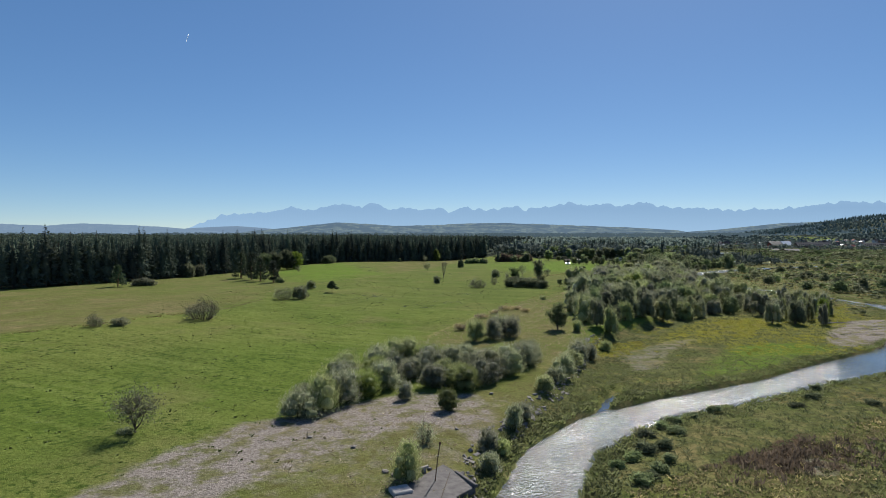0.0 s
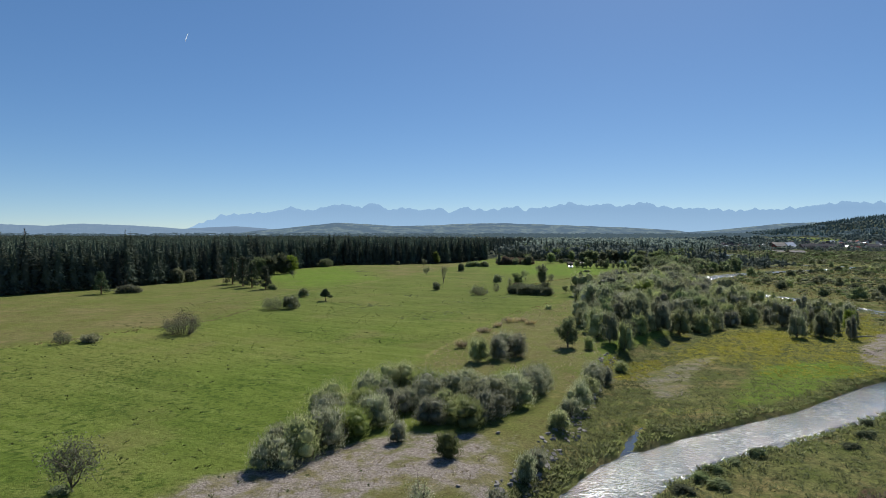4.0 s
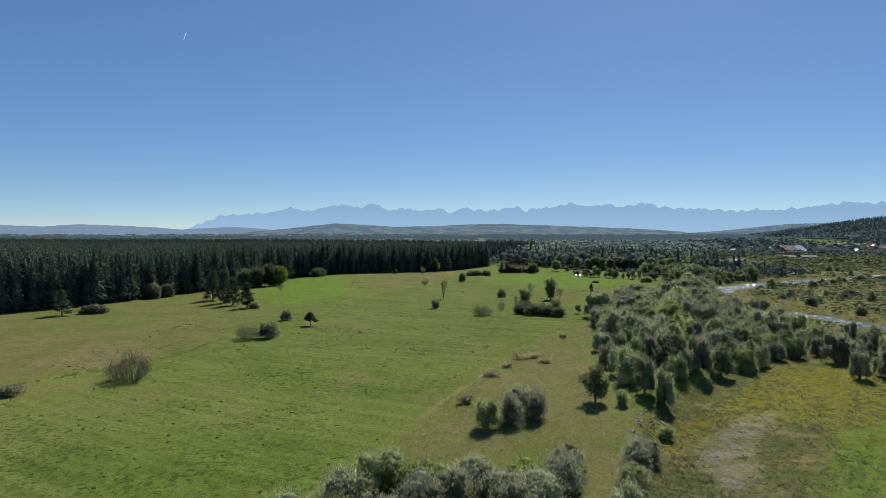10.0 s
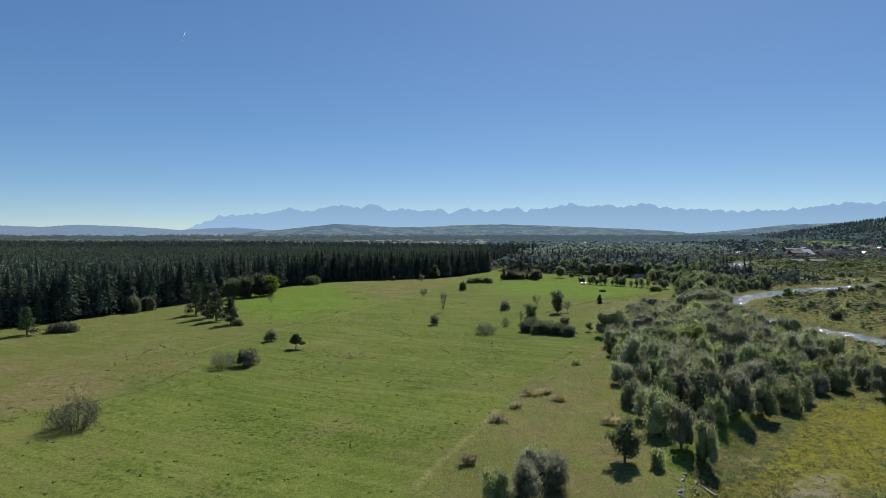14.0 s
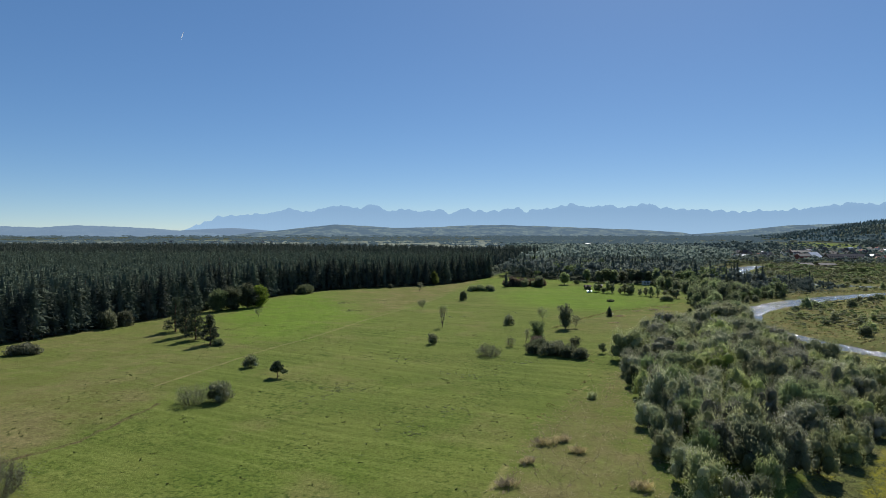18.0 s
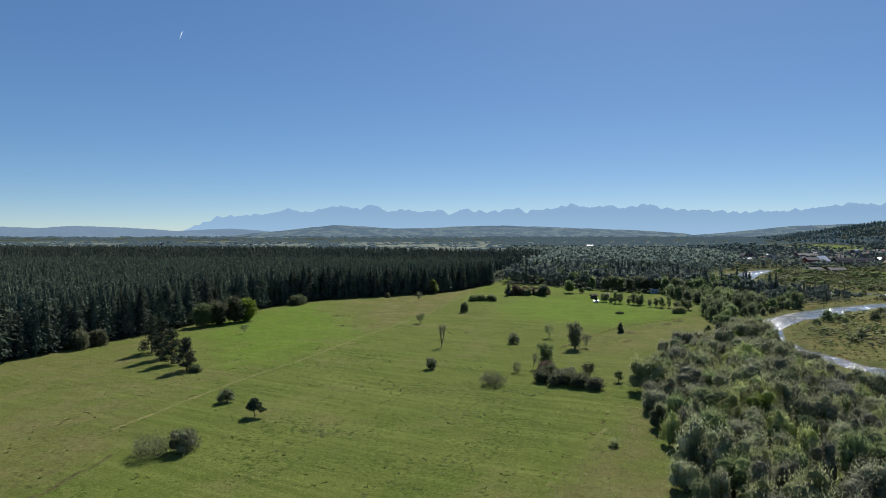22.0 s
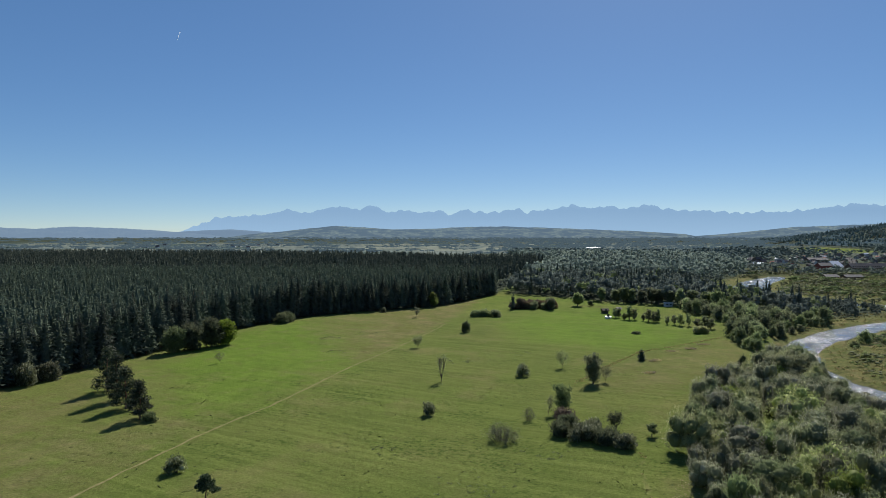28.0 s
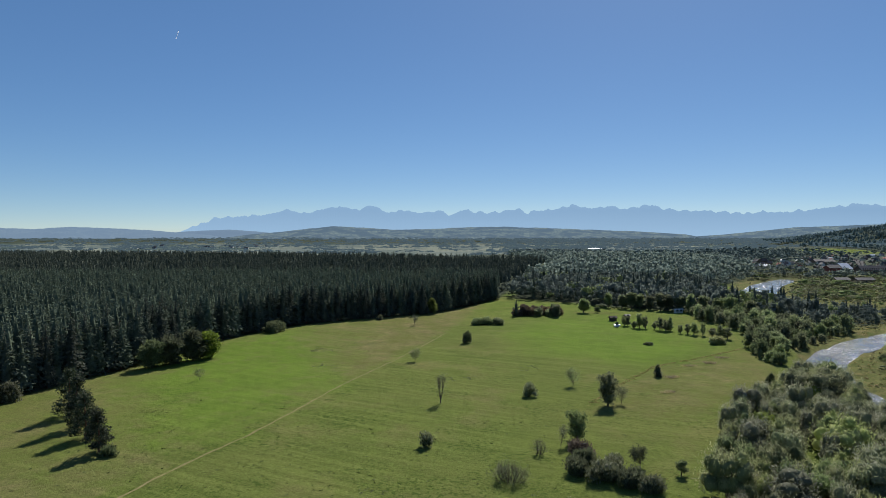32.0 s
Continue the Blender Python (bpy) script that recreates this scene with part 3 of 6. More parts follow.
# ---- water ----
def water_strip(name, line, label, material, level):
    pts = []
    for (x0, y0, w0), (x1, y1, w1) in zip(line[:-1], line[1:]):
        n = max(2, int(math.hypot(x1 - x0, y1 - y0) / 4))
        for k in range(n):
            t = k / n
            pts.append((x0 + t * (x1 - x0), y0 + t * (y1 - y0), w0 + t * (w1 - w0)))
    pts = np.array(pts + [line[-1]], dtype=float)
    for _ in range(2):
        pts[1:-1] = (pts[:-2] + 2 * pts[1:-1] + pts[2:]) / 4
    d = unit(np.gradient(pts[:, :2], axis=0))
    side = np.stack([-d[:, 1], d[:, 0]], 1)
    cols = np.linspace(-1, 1, 7)
    v = np.concatenate([np.concatenate([pts[:, None, :2] + side[:, None] * (cols[None, :, None] * (pts[:, None, 2:] + 0.5)), np.full((len(pts), 7, 1), level)], 2)]).reshape(-1, 3)
    v[:, 2] += 1.2 * ss(300, 900, v[:, 1])
    a, b = np.meshgrid(np.arange(len(pts) - 1), np.arange(6), indexing="ij")
    f = np.stack([a * 7 + b, a * 7 + b + 1, (a + 1) * 7 + b + 1, (a + 1) * 7 + b], -1).reshape(-1, 4)[:, ::-1]
    tagged(new(name, make_mesh(name, v, f, material, True)), label, "river", kind="structure")


water_strip("river", RIVER, "shallow rippling river glittering in the sun", M_WATER, WATER_Z)
water_strip("river_branch", BRANCH, "narrow side branch of the shallow river", M_WATER, WATER_Z - 0.02)
water_strip("river_inlet", INLET, "still blue inlet beside the river", M_STILL, WATER_Z - 0.04)


# ---- far hills and mountains ----
def ridge(name, profile, far, depth, base, rough, material, label, seed):
    """A range: its crest follows (bearing, rise) pairs seen from the valley; slopes fall to both sides with spurs."""
    bearing = np.linspace(profile[0][0], profile[-1][0], 1100)
    crest = np.interp(bearing, [p[0] for p in profile], [p[1] for p in profile]) * far
    crest = crest + rough * far * 0.001 * (waves(bearing * 1000, bearing * 0, 30, seed) + 0.6 * waves(bearing * 1000, bearing * 0, 11, seed + 1) + 0.25 * waves(bearing * 1000, bearing * 0, 5.3, seed + 3) + 0.08 * waves(bearing * 1000, bearing * 0, 2.1, seed + 4)) * np.clip(crest / (0.02 * far), 0, 1)
    rows, v = 9, []
    for k in range(rows):
        u = (k - 6) / 6
        d = far + depth * u
        spur = 1 + 0.35 * abs(u) * waves(bearing * 1000 + 40 * u, bearing * 0 + u * 20, 60, seed + 2)
        z = base + (crest + 45 - base) * np.clip(1 - abs(u) * spur, 0, 1) * (1 - u ** 6) if u else crest + 45
        v.append(np.stack([d * bearing, np.full(bearing.shape, d), z + 0 * bearing], 1))
    v = np.concatenate(v)
    n = len(bearing)
    a, b = np.meshgrid(np.arange(rows - 1), np.arange(n - 1), indexing="ij")
    f = np.stack([a * n + b, a * n + b + 1, (a + 1) * n + b + 1, (a + 1) * n + b], -1).reshape(-1, 4)
    tagged(new(name, make_mesh(name, v, f, material, True)), label, "mountains", kind="structure")


def seen(points):
    """Bearings and rises as tangents, from hundredths."""
    return [(a / 1120, b / 1120) for a, b in points]


# the ranges' blue haze is the glow in their materials
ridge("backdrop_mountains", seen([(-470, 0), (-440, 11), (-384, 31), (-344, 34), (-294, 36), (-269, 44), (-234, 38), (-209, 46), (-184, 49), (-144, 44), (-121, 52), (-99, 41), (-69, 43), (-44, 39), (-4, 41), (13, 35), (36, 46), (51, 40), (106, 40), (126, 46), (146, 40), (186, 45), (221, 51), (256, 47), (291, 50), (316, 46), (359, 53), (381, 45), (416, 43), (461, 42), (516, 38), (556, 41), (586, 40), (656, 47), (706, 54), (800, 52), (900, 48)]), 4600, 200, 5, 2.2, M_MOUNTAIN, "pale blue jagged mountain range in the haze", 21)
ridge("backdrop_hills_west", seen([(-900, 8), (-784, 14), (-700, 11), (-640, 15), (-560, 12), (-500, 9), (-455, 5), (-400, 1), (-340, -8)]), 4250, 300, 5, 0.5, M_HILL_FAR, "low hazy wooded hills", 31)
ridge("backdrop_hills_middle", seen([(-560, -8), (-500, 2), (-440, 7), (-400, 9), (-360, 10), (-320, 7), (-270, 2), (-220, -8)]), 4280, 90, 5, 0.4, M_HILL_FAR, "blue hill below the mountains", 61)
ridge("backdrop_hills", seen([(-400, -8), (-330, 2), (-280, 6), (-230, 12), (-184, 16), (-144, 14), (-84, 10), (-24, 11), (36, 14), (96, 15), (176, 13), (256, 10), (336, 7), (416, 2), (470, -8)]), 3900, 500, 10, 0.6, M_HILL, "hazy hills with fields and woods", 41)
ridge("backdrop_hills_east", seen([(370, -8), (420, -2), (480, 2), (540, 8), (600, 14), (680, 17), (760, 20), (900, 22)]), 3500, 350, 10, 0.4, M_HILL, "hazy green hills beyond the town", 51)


# ---- plants ----
def plant_parts(name, label, category, woods, crown, bark, leaf, crown_name="crown", group=""):
    """A plant at the origin: each piece of wood and the crown are parts of it."""
    ob = thing(name, Matrix(), label, category, group)
    for wood_name, pieces in woods:
        part(wood_name, make_mesh(wood_name, *join_arrays(pieces), bark, True), bark, ob)
    part(crown_name, make_mesh(crown_name, *crown, leaf), leaf, ob)
    return ob


def cube_ball(cuts):
    """A rounded cube of unit radius: 6 quads, or 24 where cuts is 2."""
    n = cuts + 1
    points, index, quads = [], {}, []

    def at(p):
        key = tuple(round(q, 4) for q in p)
        if key not in index:
            index[key] = len(points)
            points.append(unit(np.array(p)))
        return index[key]

    for axis in range(3):
        for sign in (-1, 1):
            g = np.linspace(-1, 1, n)
            for i in range(cuts):
                for j in range(cuts):
                    ring = []
                    for di, dj in ((0, 0), (1, 0), (1, 1), (0, 1)):
                        p = [0.0, 0.0, 0.0]
                        p[axis], p[(axis + 1) % 3], p[(axis + 2) % 3] = sign, g[i + di], g[j + dj]
                        ring.append(at(p))
                    quads.append(ring if sign > 0 else ring[::-1])
    return np.array(points), np.array(quads)


BALLS = {1: cube_ball(1), 2: cube_ball(2)}


def crown_core(rng, lobes, size, cuts):
    """Solid, uneven cores added well within the leaves to stop light passing through."""
    v, f = BALLS[cuts]
    vs, fs = [], []
    for k, lobe in enumerate(lobes):
        vs.append(lobe[:3] + v * lobe[3:6] * size * rng.uniform(0.8, 1.15, (len(v), 1)))
        fs.append(f + k * len(v))
    vs = np.concatenate(vs)
    vs[:, 2] = np.maximum(vs[:, 2], 0.05)
    return vs, np.concatenate(fs)


def lobed_crown(rng, lobes, count, length, width, spread=0.9, rise=0.5, base=None, hollow=0.55, core=0.0, cuts=2):
    """Leaf sprays in and on uneven lobes (x, y, z, rx, ry, rz)."""
    lobes = np.asarray(lobes, dtype=float)
    size = lobes[:, 3] * lobes[:, 4] + lobes[:, 4] * lobes[:, 5]
    pick = rng.choice(len(lobes), count, p=size / size.sum())
    d = unit(rng.normal(size=(count, 3)))
    r = hollow + (1 - hollow) * rng.random(count) ** 0.6
    lump = 1 + 0.22 * np.sin(d[:, 0] * 5 + pick) * np.cos(d[:, 1] * 4 + pick * 2) + 0.1 * rng.normal(size=count)
    c = lobes[pick, :3] + d * lobes[pick, 3:6] * (r * lump)[:, None]
    if base is not None:
        axes = unit(c - np.array(base)) * spread + rng.normal(size=(count, 3)) * 0.35 + np.array([0, 0, rise])
    else:
        axes = d * spread + rng.normal(size=(count, 3)) * 0.6 + np.array([0, 0, rise])
    keep = c[:, 2] > 0.08
    if core:
        for lobe in lobes:
            keep &= (((c - lobe[:3]) / (lobe[3:6] * core)) ** 2).sum(1) > 0.8
    k = int(keep.sum())
    leaves = sprigs(rng, c[keep], axes[keep], length * rng.uniform(0.6, 1.4, k), width * rng.uniform(0.6, 1.4, k), face=d[keep] * (2.6 if spread < 0.3 else 1.7 if base is None else 1.3))
    return join_arrays([leaves, crown_core(rng, lobes, core, cuts)]) if core else leaves


def shrub_form(rng, h, w, density, stems, spray, soft=False):
    """Stems and crown of a willow bush: a dome of lobes on fanning stems."""
    woods, lobes = [], []
    for s in range(stems):
        a, out = rng.uniform(0, 6.28), w * 0.5 * rng.uniform(0.15, 0.8)
        top = np.array([math.cos(a) * out, math.sin(a) * out, h * rng.uniform(0.62, 0.92) * (1.05 - 0.35 * out / (w * 0.5))])
        mid = top * np.array([0.35, 0.35, 0.5]) + rng.normal(size=3) * 0.06 * h
        woods.append(tube([(math.cos(a) * 0.1, math.sin(a) * 0.1, -0.2), mid, top], [0.035 * h * 0.35 + 0.02, 0.025 + 0.006 * h, 0.008], 4))
        lobes.append((top[0] * 0.85, top[1] * 0.85, top[2] * 0.78, w * rng.uniform(0.2, 0.33), w * rng.uniform(0.2, 0.33), h * rng.uniform(0.2, 0.3)))
        lobes.append((top[0] * 1.05, top[1] * 1.05, top[2] * 0.36, w * rng.uniform(0.22, 0.32), w * rng.uniform(0.22, 0.32), h * rng.uniform(0.22, 0.32)))
    count = int(density * 85 * (w * w * 0.6 + w * h * 1.1) ** 0.85) + 60
    if soft:
        return woods, lobed_crown(rng, lobes, count, *spray, spread=0.55, rise=0.55, hollow=0.62, core=0.56)
    return woods, lobed_crown(rng, lobes, count, *spray, base=(0, 0, -0.3 * h), hollow=0.6, core=0.5)


def shrub(name, seed, h, w, leaf, label, category="shrub", density=1.0, stems=6, spray=(0.55, 0.17), bark=None, group="", soft=False):
    """A many-stemmed willow bush, fuller above, with loose sprays round its outline."""
    woods, crown = shrub_form(np.random.default_rng(seed), h, w, density, stems, spray, soft)
    return plant_parts(name, label, category, [("stem", [p]) for p in woods[:4]] + ([("stem", woods[4:])] if len(woods) > 4 else []), crown, bark or M_BARK, leaf, "foliage", group)


def open_tree(name, seed, h, w, leaf, label, density=1.0, forks=3, upright=0.2, category="tree", low=0.12, group=""):
    """A thin-crowned tree whose branching shows: each limb forks again and again and ends in small leaves."""
    rng = np.random.default_rng(seed)
    ob = thing(name, Matrix(), label, category, group)
    tips, limbs = [], []

    def grow(p, way, length, radius, depth, pieces):
        q = p + way * length
        mid = (p + q) / 2 + rng.normal(size=3) * 0.06 * length
        pieces.append(tube([p, mid, q], [radius, radius * 0.8, radius * 0.6], 5 if depth < 2 else 3))
        if depth >= 3:
            tips.append(q)
            return
        for k in range(3 if depth else forks):
            a = rng.uniform(0, 6.28)
            side = np.array([math.cos(a) * w / h * 1.25, math.sin(a) * w / h * 1.25, upright])
            turn = unit(way * 0.75 + side * rng.uniform(0.55, 1.0))
            if depth == 0:
                pieces = []
                limbs.append(pieces)
            grow(q, turn, length * (h * 0.34 / length if depth == 0 else rng.uniform(0.62, 0.8)), radius * 0.58, depth + 1, pieces)

    trunk = []
    grow(np.array([0, 0, -0.2]), unit(np.array([rng.normal() * 0.08, rng.normal() * 0.08, 1.0])), h * low + 0.2, 0.02 * h + 0.03, 0, trunk)
    part("trunk", make_mesh("trunk", *join_arrays(trunk), M_BARK, True), M_BARK, ob)
    for pieces in limbs:
        part("limb", make_mesh("limb", *join_arrays(pieces), M_BARK, True), M_BARK, ob)
    tips = np.array(tips)
    fit = np.array([0.5 * w / max(0.1, np.abs(tips[:, :2]).max()), 0.5 * w / max(0.1, np.abs(tips[:, :2]).max()), h * 0.95 / tips[:, 2].max()])
    for child in ob.children:
        co = np.empty(len(child.data.vertices) * 3)
        child.data.vertices.foreach_get("co", co)
        child.data.vertices.foreach_set("co", (co.reshape(-1, 3) * fit).ravel())
    tips = tips * fit
    n = int(len(tips) * 16 * density)
    c = tips[rng.integers(0, len(tips), n)] * (1.05 - 0.6 * rng.random((n, 1)) ** 1.6) + rng.normal(size=(n, 3)) * 0.05 * (h + w)
    c = c[c[:, 2] > 0.1]
    part("foliage", make_mesh("foliage", *sprigs(rng, c, rng.normal(size=(len(c), 3)) + np.array([0, 0, 0.5]), 0.26 * rng.uniform(0.6, 1.4, len(c)), 0.11), leaf), leaf, ob)
    return ob


def tree(name, seed, h, w, leaf, label, category="tree", density=1.0, trunk=0.25, limbs=6, spray=(0.5, 0.3), shape="round", bark=None, group="", fork=0.0):
    """A broadleaved tree: tapered trunk, limbs that carry lobes of leaves, and gaps between them."""
    rng = np.random.default_rng(seed)
    bark = bark or M_BARK
    r0 = 0.018 * h + 0.05
    bend = rng.normal(size=2) * 0.04 * h
    line = [(0, 0, -0.3), (bend[0] * 0.4, bend[1] * 0.4, h * 0.3), (bend[0], bend[1], h * 0.62), (bend[0] * 0.8, bend[1] * 0.8, h * 0.9)]
    woods = [("trunk", [tube(line, [r0 * 1.25, r0 * 0.8, r0 * 0.45, 0.015], 7)])]
    lobes = [(bend[0] * 0.8, bend[1] * 0.8, h * 0.8, w * 0.24, w * 0.24, h * 0.16)]
    for s in range(limbs):
        a = s * 2.4 + rng.uniform(-0.4, 0.4)
        u = (s + 0.5) / limbs
        start = np.array([bend[0] * 0.5, bend[1] * 0.5, h * (trunk + (0.7 - trunk) * u)])
        if shape == "column":
            reach, top = w * 0.5 * rng.uniform(0.5, 0.8), start[2] + h * rng.uniform(0.08, 0.2)
        elif shape == "cone":
            reach, top = w * 0.5 * (1.05 - u) * rng.uniform(0.8, 1.05), start[2] + h * 0.04
        else:
            reach, top = w * 0.5 * math.sin(math.pi * (0.25 + 0.6 * u)) * rng.uniform(0.6, 0.9), start[2] + h * rng.uniform(0.05, 0.2)
        tip = np.array([math.cos(a) * reach, math.sin(a) * reach, min(top, h * 0.93)])
        mid = start * 0.5 + tip * 0.5 + np.array([0, 0, -0.03 * h])
        woods.append(("limb", [tube([start, mid, tip], [r0 * 0.42, r0 * 0.25, 0.012], 5)]))
        lobes.append((tip[0] * 0.9, tip[1] * 0.9, tip[2], w * rng.uniform(0.17, 0.28), w * rng.uniform(0.17, 0.28), h * rng.uniform(0.09, 0.16)))
        lobes.append((tip[0] * 0.5, tip[1] * 0.5, (tip[2] + start[2]) / 2 - 0.04 * h, w * 0.22, w * 0.22, h * 0.12))
    count = int(density * 75 * (w * h) ** 0.85) + 80
    return plant_parts(name, label, category, woods, lobed_crown(rng, lobes, count, *spray, hollow=0.5, core=0.5, cuts=1), bark, leaf, group=group)


def bare_shrub(name, seed, h, w, label, leaf, density=0.5, category="shrub", count=26):
    """A thin-leaved bush: many forked, fanning rods and a veil of small leaves."""
    rng = np.random.default_rng(seed)
    ob = thing(name, Matrix(), label, category)
    tips = []
    rods = []
    for s in range(count):
        a, out = rng.uniform(0, 6.28), w * 0.5 * rng.uniform(0.1, 1.0) ** 0.7
        top = np.array([math.cos(a) * out, math.sin(a) * out, h * rng.uniform(0.55, 1.0) * (1 - 0.6 * (out / (w * 0.5)) ** 2)])
        foot = np.array([math.cos(a) * 0.5 * out, math.sin(a) * 0.5 * out, -0.2])
        mid = foot * 0.5 + top * 0.5 + np.array([top[0] * 0.08, top[1] * 0.08, -0.02 * h])
        rods.append([tube([foot, mid, top], [0.05, 0.032, 0.01], 4)])
        for k in range(4):
            u = rng.uniform(0.35, 0.8)
            p = mid * (1 - u) + top * u
            q = p + rng.normal(size=3) * 0.13 * h + np.array([0, 0, 0.12 * h])
            rods[-1].append(tube([p, (p + q) / 2 + rng.normal(size=3) * 0.03, q], [0.018, 0.013, 0.006], 3))
            tips.append(q)
        tips.append(top)
    for k in range(4):
        part("stem", make_mesh("stem", *join_arrays([p for r in rods[k::4] for p in r]), M_BARK, True), M_BARK, ob)
    tips = np.array(tips)
    n = int(len(tips) * 12 * density)
    c = tips[rng.integers(0, len(tips), n)] * np.stack([np.ones(n), np.ones(n), rng.uniform(0.15, 1.0, n) ** 0.5], 1) + rng.normal(size=(n, 3)) * 0.07 * h
    c[:, 2] = np.maximum(c[:, 2], 0.12)
    part("foliage", make_mesh("foliage", *sprigs(rng, c, rng.normal(size=(n, 3)) + np.array([0, 0, 0.6]), 0.2 * rng.uniform(0.6, 1.4, n), 0.1), leaf), leaf, ob)
    return ob


def cone_core(rng, low, top, r, sides=6):
    """A rough, narrowing solid added inside a conifer to block light between its boughs."""
    levels = np.array([0.0, 0.18, 0.45, 0.75, 1.0])
    radii = r * np.array([0.75, 1.0, 0.72, 0.38, 0.04])
    a = np.arange(sides) * 2 * np.pi / sides
    ring = np.stack([np.cos(a), np.sin(a)], 1)
    v = np.concatenate([np.column_stack([ring * q * rng.uniform(0.75, 1.15, (sides, 1)), np.full(sides, low + (top - low) * z)]) for z, q in zip(levels, radii)])
    i, j = np.meshgrid(np.arange(4), np.arange(sides), indexing="ij")
    k = (j + 1) % sides
    return v, np.stack([i * sides + j, i * sides + k, (i + 1) * sides + k, (i + 1) * sides + j], -1).reshape(-1, 4)


def conifer(name, seed, h, w, leaf, label, tiers=17, arms=9, group="", bare=0.1, bark=None):
    """A spruce: a straight trunk and drooping boughs in uneven tiers."""
    rng = np.random.default_rng(seed)
    bark = bark or M_PINE_BARK
    ob = thing(name, Matrix(), label, "tree", group)
    part("trunk", make_mesh("trunk", *tube([(0, 0, -0.4), (0, 0, h * 0.5), (0, 0, h * 0.97)], [0.012 * h + 0.06, 0.008 * h, 0.02], 6), bark, True), bark, ob)
    c, ax, ln, wd, out = [], [], [], [], []
    for k in range(tiers):
        u = k / (tiers - 1)
        z = h * (bare + (0.985 - bare) * u)
        r = 0.5 * w * (1 - u) ** 0.8 * min(1.0, 0.6 + u * 3) + 0.12
        for s in range(arms if u < 0.75 else 5):
            a = rng.uniform(0, 6.28)
            rr = r * rng.uniform(0.6, 1.15)
            droop = -0.3 + 0.6 * u + rng.normal() * 0.1
            way = np.array([math.cos(a), math.sin(a), droop])
            zz = z + rng.uniform(-0.5, 0.5) * h / tiers
            for f in (0.62, 0.95):
                c.append(way * rr * f + np.array([0, 0, zz]) + rng.normal(size=3) * 0.04 * r)
                ax.append(way + rng.normal(size=3) * 0.35 + np.array([0, 0, -0.2]))
                ln.append(0.5 + rr * 0.28)
                wd.append(0.28 + rr * 0.13)
                out.append(np.array([way[0], way[1], 0.9]) * 2.0)
    ln, wd = np.array(ln) * rng.uniform(0.7, 1.3, len(ln)), np.array(wd) * rng.uniform(0.7, 1.3, len(ln))
    leaves = sprigs(rng, np.array(c), np.array(ax), ln, wd, -0.08, np.array(out))
    part("crown", make_mesh("crown", *join_arrays([leaves, cone_core(rng, h * (bare + 0.02), h * 0.9, 0.23 * w)]), leaf), leaf, ob)
    return ob


def scots_pine(name, seed, h, w, label, trunk=0.25, group="", density=1.0):
    """A pine with rounded clouds of needles on stout limbs."""
    rng = np.random.default_rng(seed)
    ob = thing(name, Matrix(), label, "tree", group)
    part("trunk", make_mesh("trunk", *tube([(0, 0, -0.4), (0.15, 0.1, h * 0.35), (-0.1, 0.1, h * 0.7), (0, 0, h * 0.95)], [0.025 * h + 0.03, 0.018 * h, 0.01 * h, 0.02], 7), M_PINE_BARK, True), M_PINE_BARK, ob)
    lobes = [(0, 0, h * 0.88, w * 0.2, w * 0.2, h * 0.1)]
    n = 16
    for s in range(n):
        u = (s + 0.5) / n
        a = s * 2.4 + rng.uniform(-0.4, 0.4)
        z = h * (trunk + (0.85 - trunk) * u)
        reach = w * 0.5 * (0.95 - 0.7 * u) * rng.uniform(0.5, 0.85)
        tip = np.array([math.cos(a) * reach, math.sin(a) * reach, z + 0.03 * h])
        part("limb", make_mesh("limb", *tube([(0, 0, z - 0.04 * h), tip * np.array([0.5, 0.5, 1]), tip], [0.07, 0.05, 0.02], 4), M_PINE_BARK, True), M_PINE_BARK, ob)
        lobes.append((tip[0], tip[1], tip[2], w * rng.uniform(0.18, 0.27) * (1.1 - 0.5 * u), w * rng.uniform(0.18, 0.27) * (1.1 - 0.5 * u), h * rng.uniform(0.06, 0.1)))
    part("crown", make_mesh("crown", *lobed_crown(rng, lobes, int(1500 * density), 0.45, 0.22, rise=0.35, hollow=0.45, core=0.5, cuts=1), M_PINE), M_PINE, ob)
    return ob


def put(ob, x, y, turn=0.0, scale=1.0, tall=None):
    """A first plant set at its place on the ground."""
    ob.matrix_basis = Matrix.LocRotScale((x, y, z_at(x, y) - 0.02), Euler((0, 0, turn)), (scale, scale, tall or scale))
    return ob


class Model:
    """A plant that is copied: its first use takes the model itself."""

    def __init__(self, ob):
        self.ob, self.used = ob, False

    def at(self, x, y, turn=0.0, scale=1.0, tall=None, label=""):
        m = Matrix.LocRotScale((x, y, z_at(x, y) - 0.02), Euler((0, 0, turn)), (scale, scale, tall or scale))
        if self.used:
            old = self.ob.matrix_basis.copy()
            self.ob.matrix_basis = Matrix()
            ob = copy_thing(self.ob, m)
            self.ob.matrix_basis = old
        else:
            ob, self.used = self.ob, True
            ob.matrix_basis = m
        return tagged(ob, label) if label else ob


# ---- lone trees and bushes of the meadow ----
put(open_tree("willow_tree", 1, 4.7, 5.8, M_TWIG, "small open-crowned willow with thin grey leaves on the meadow", 2.2, forks=5, low=0.04), -33.1, 67.5)
put(shrub("low_weeds", 90, 0.7, 2.4, M_ALDER, "dark weeds at the foot of a willow", density=1.0, spray=(0.25, 0.12), stems=4), -33.6, 67.0)
put(bare_shrub("bare_shrub", 2, 3.1, 3.4, "thin-leaved grey bush at the edge of dry grass", M_TWIG, 0.9, count=24), -74.6, 135)
put(shrub("shrub", 3, 1.9, 4.2, M_SALLOW, "low dark bush in the grass", density=0.8), -70.2, 136.5)
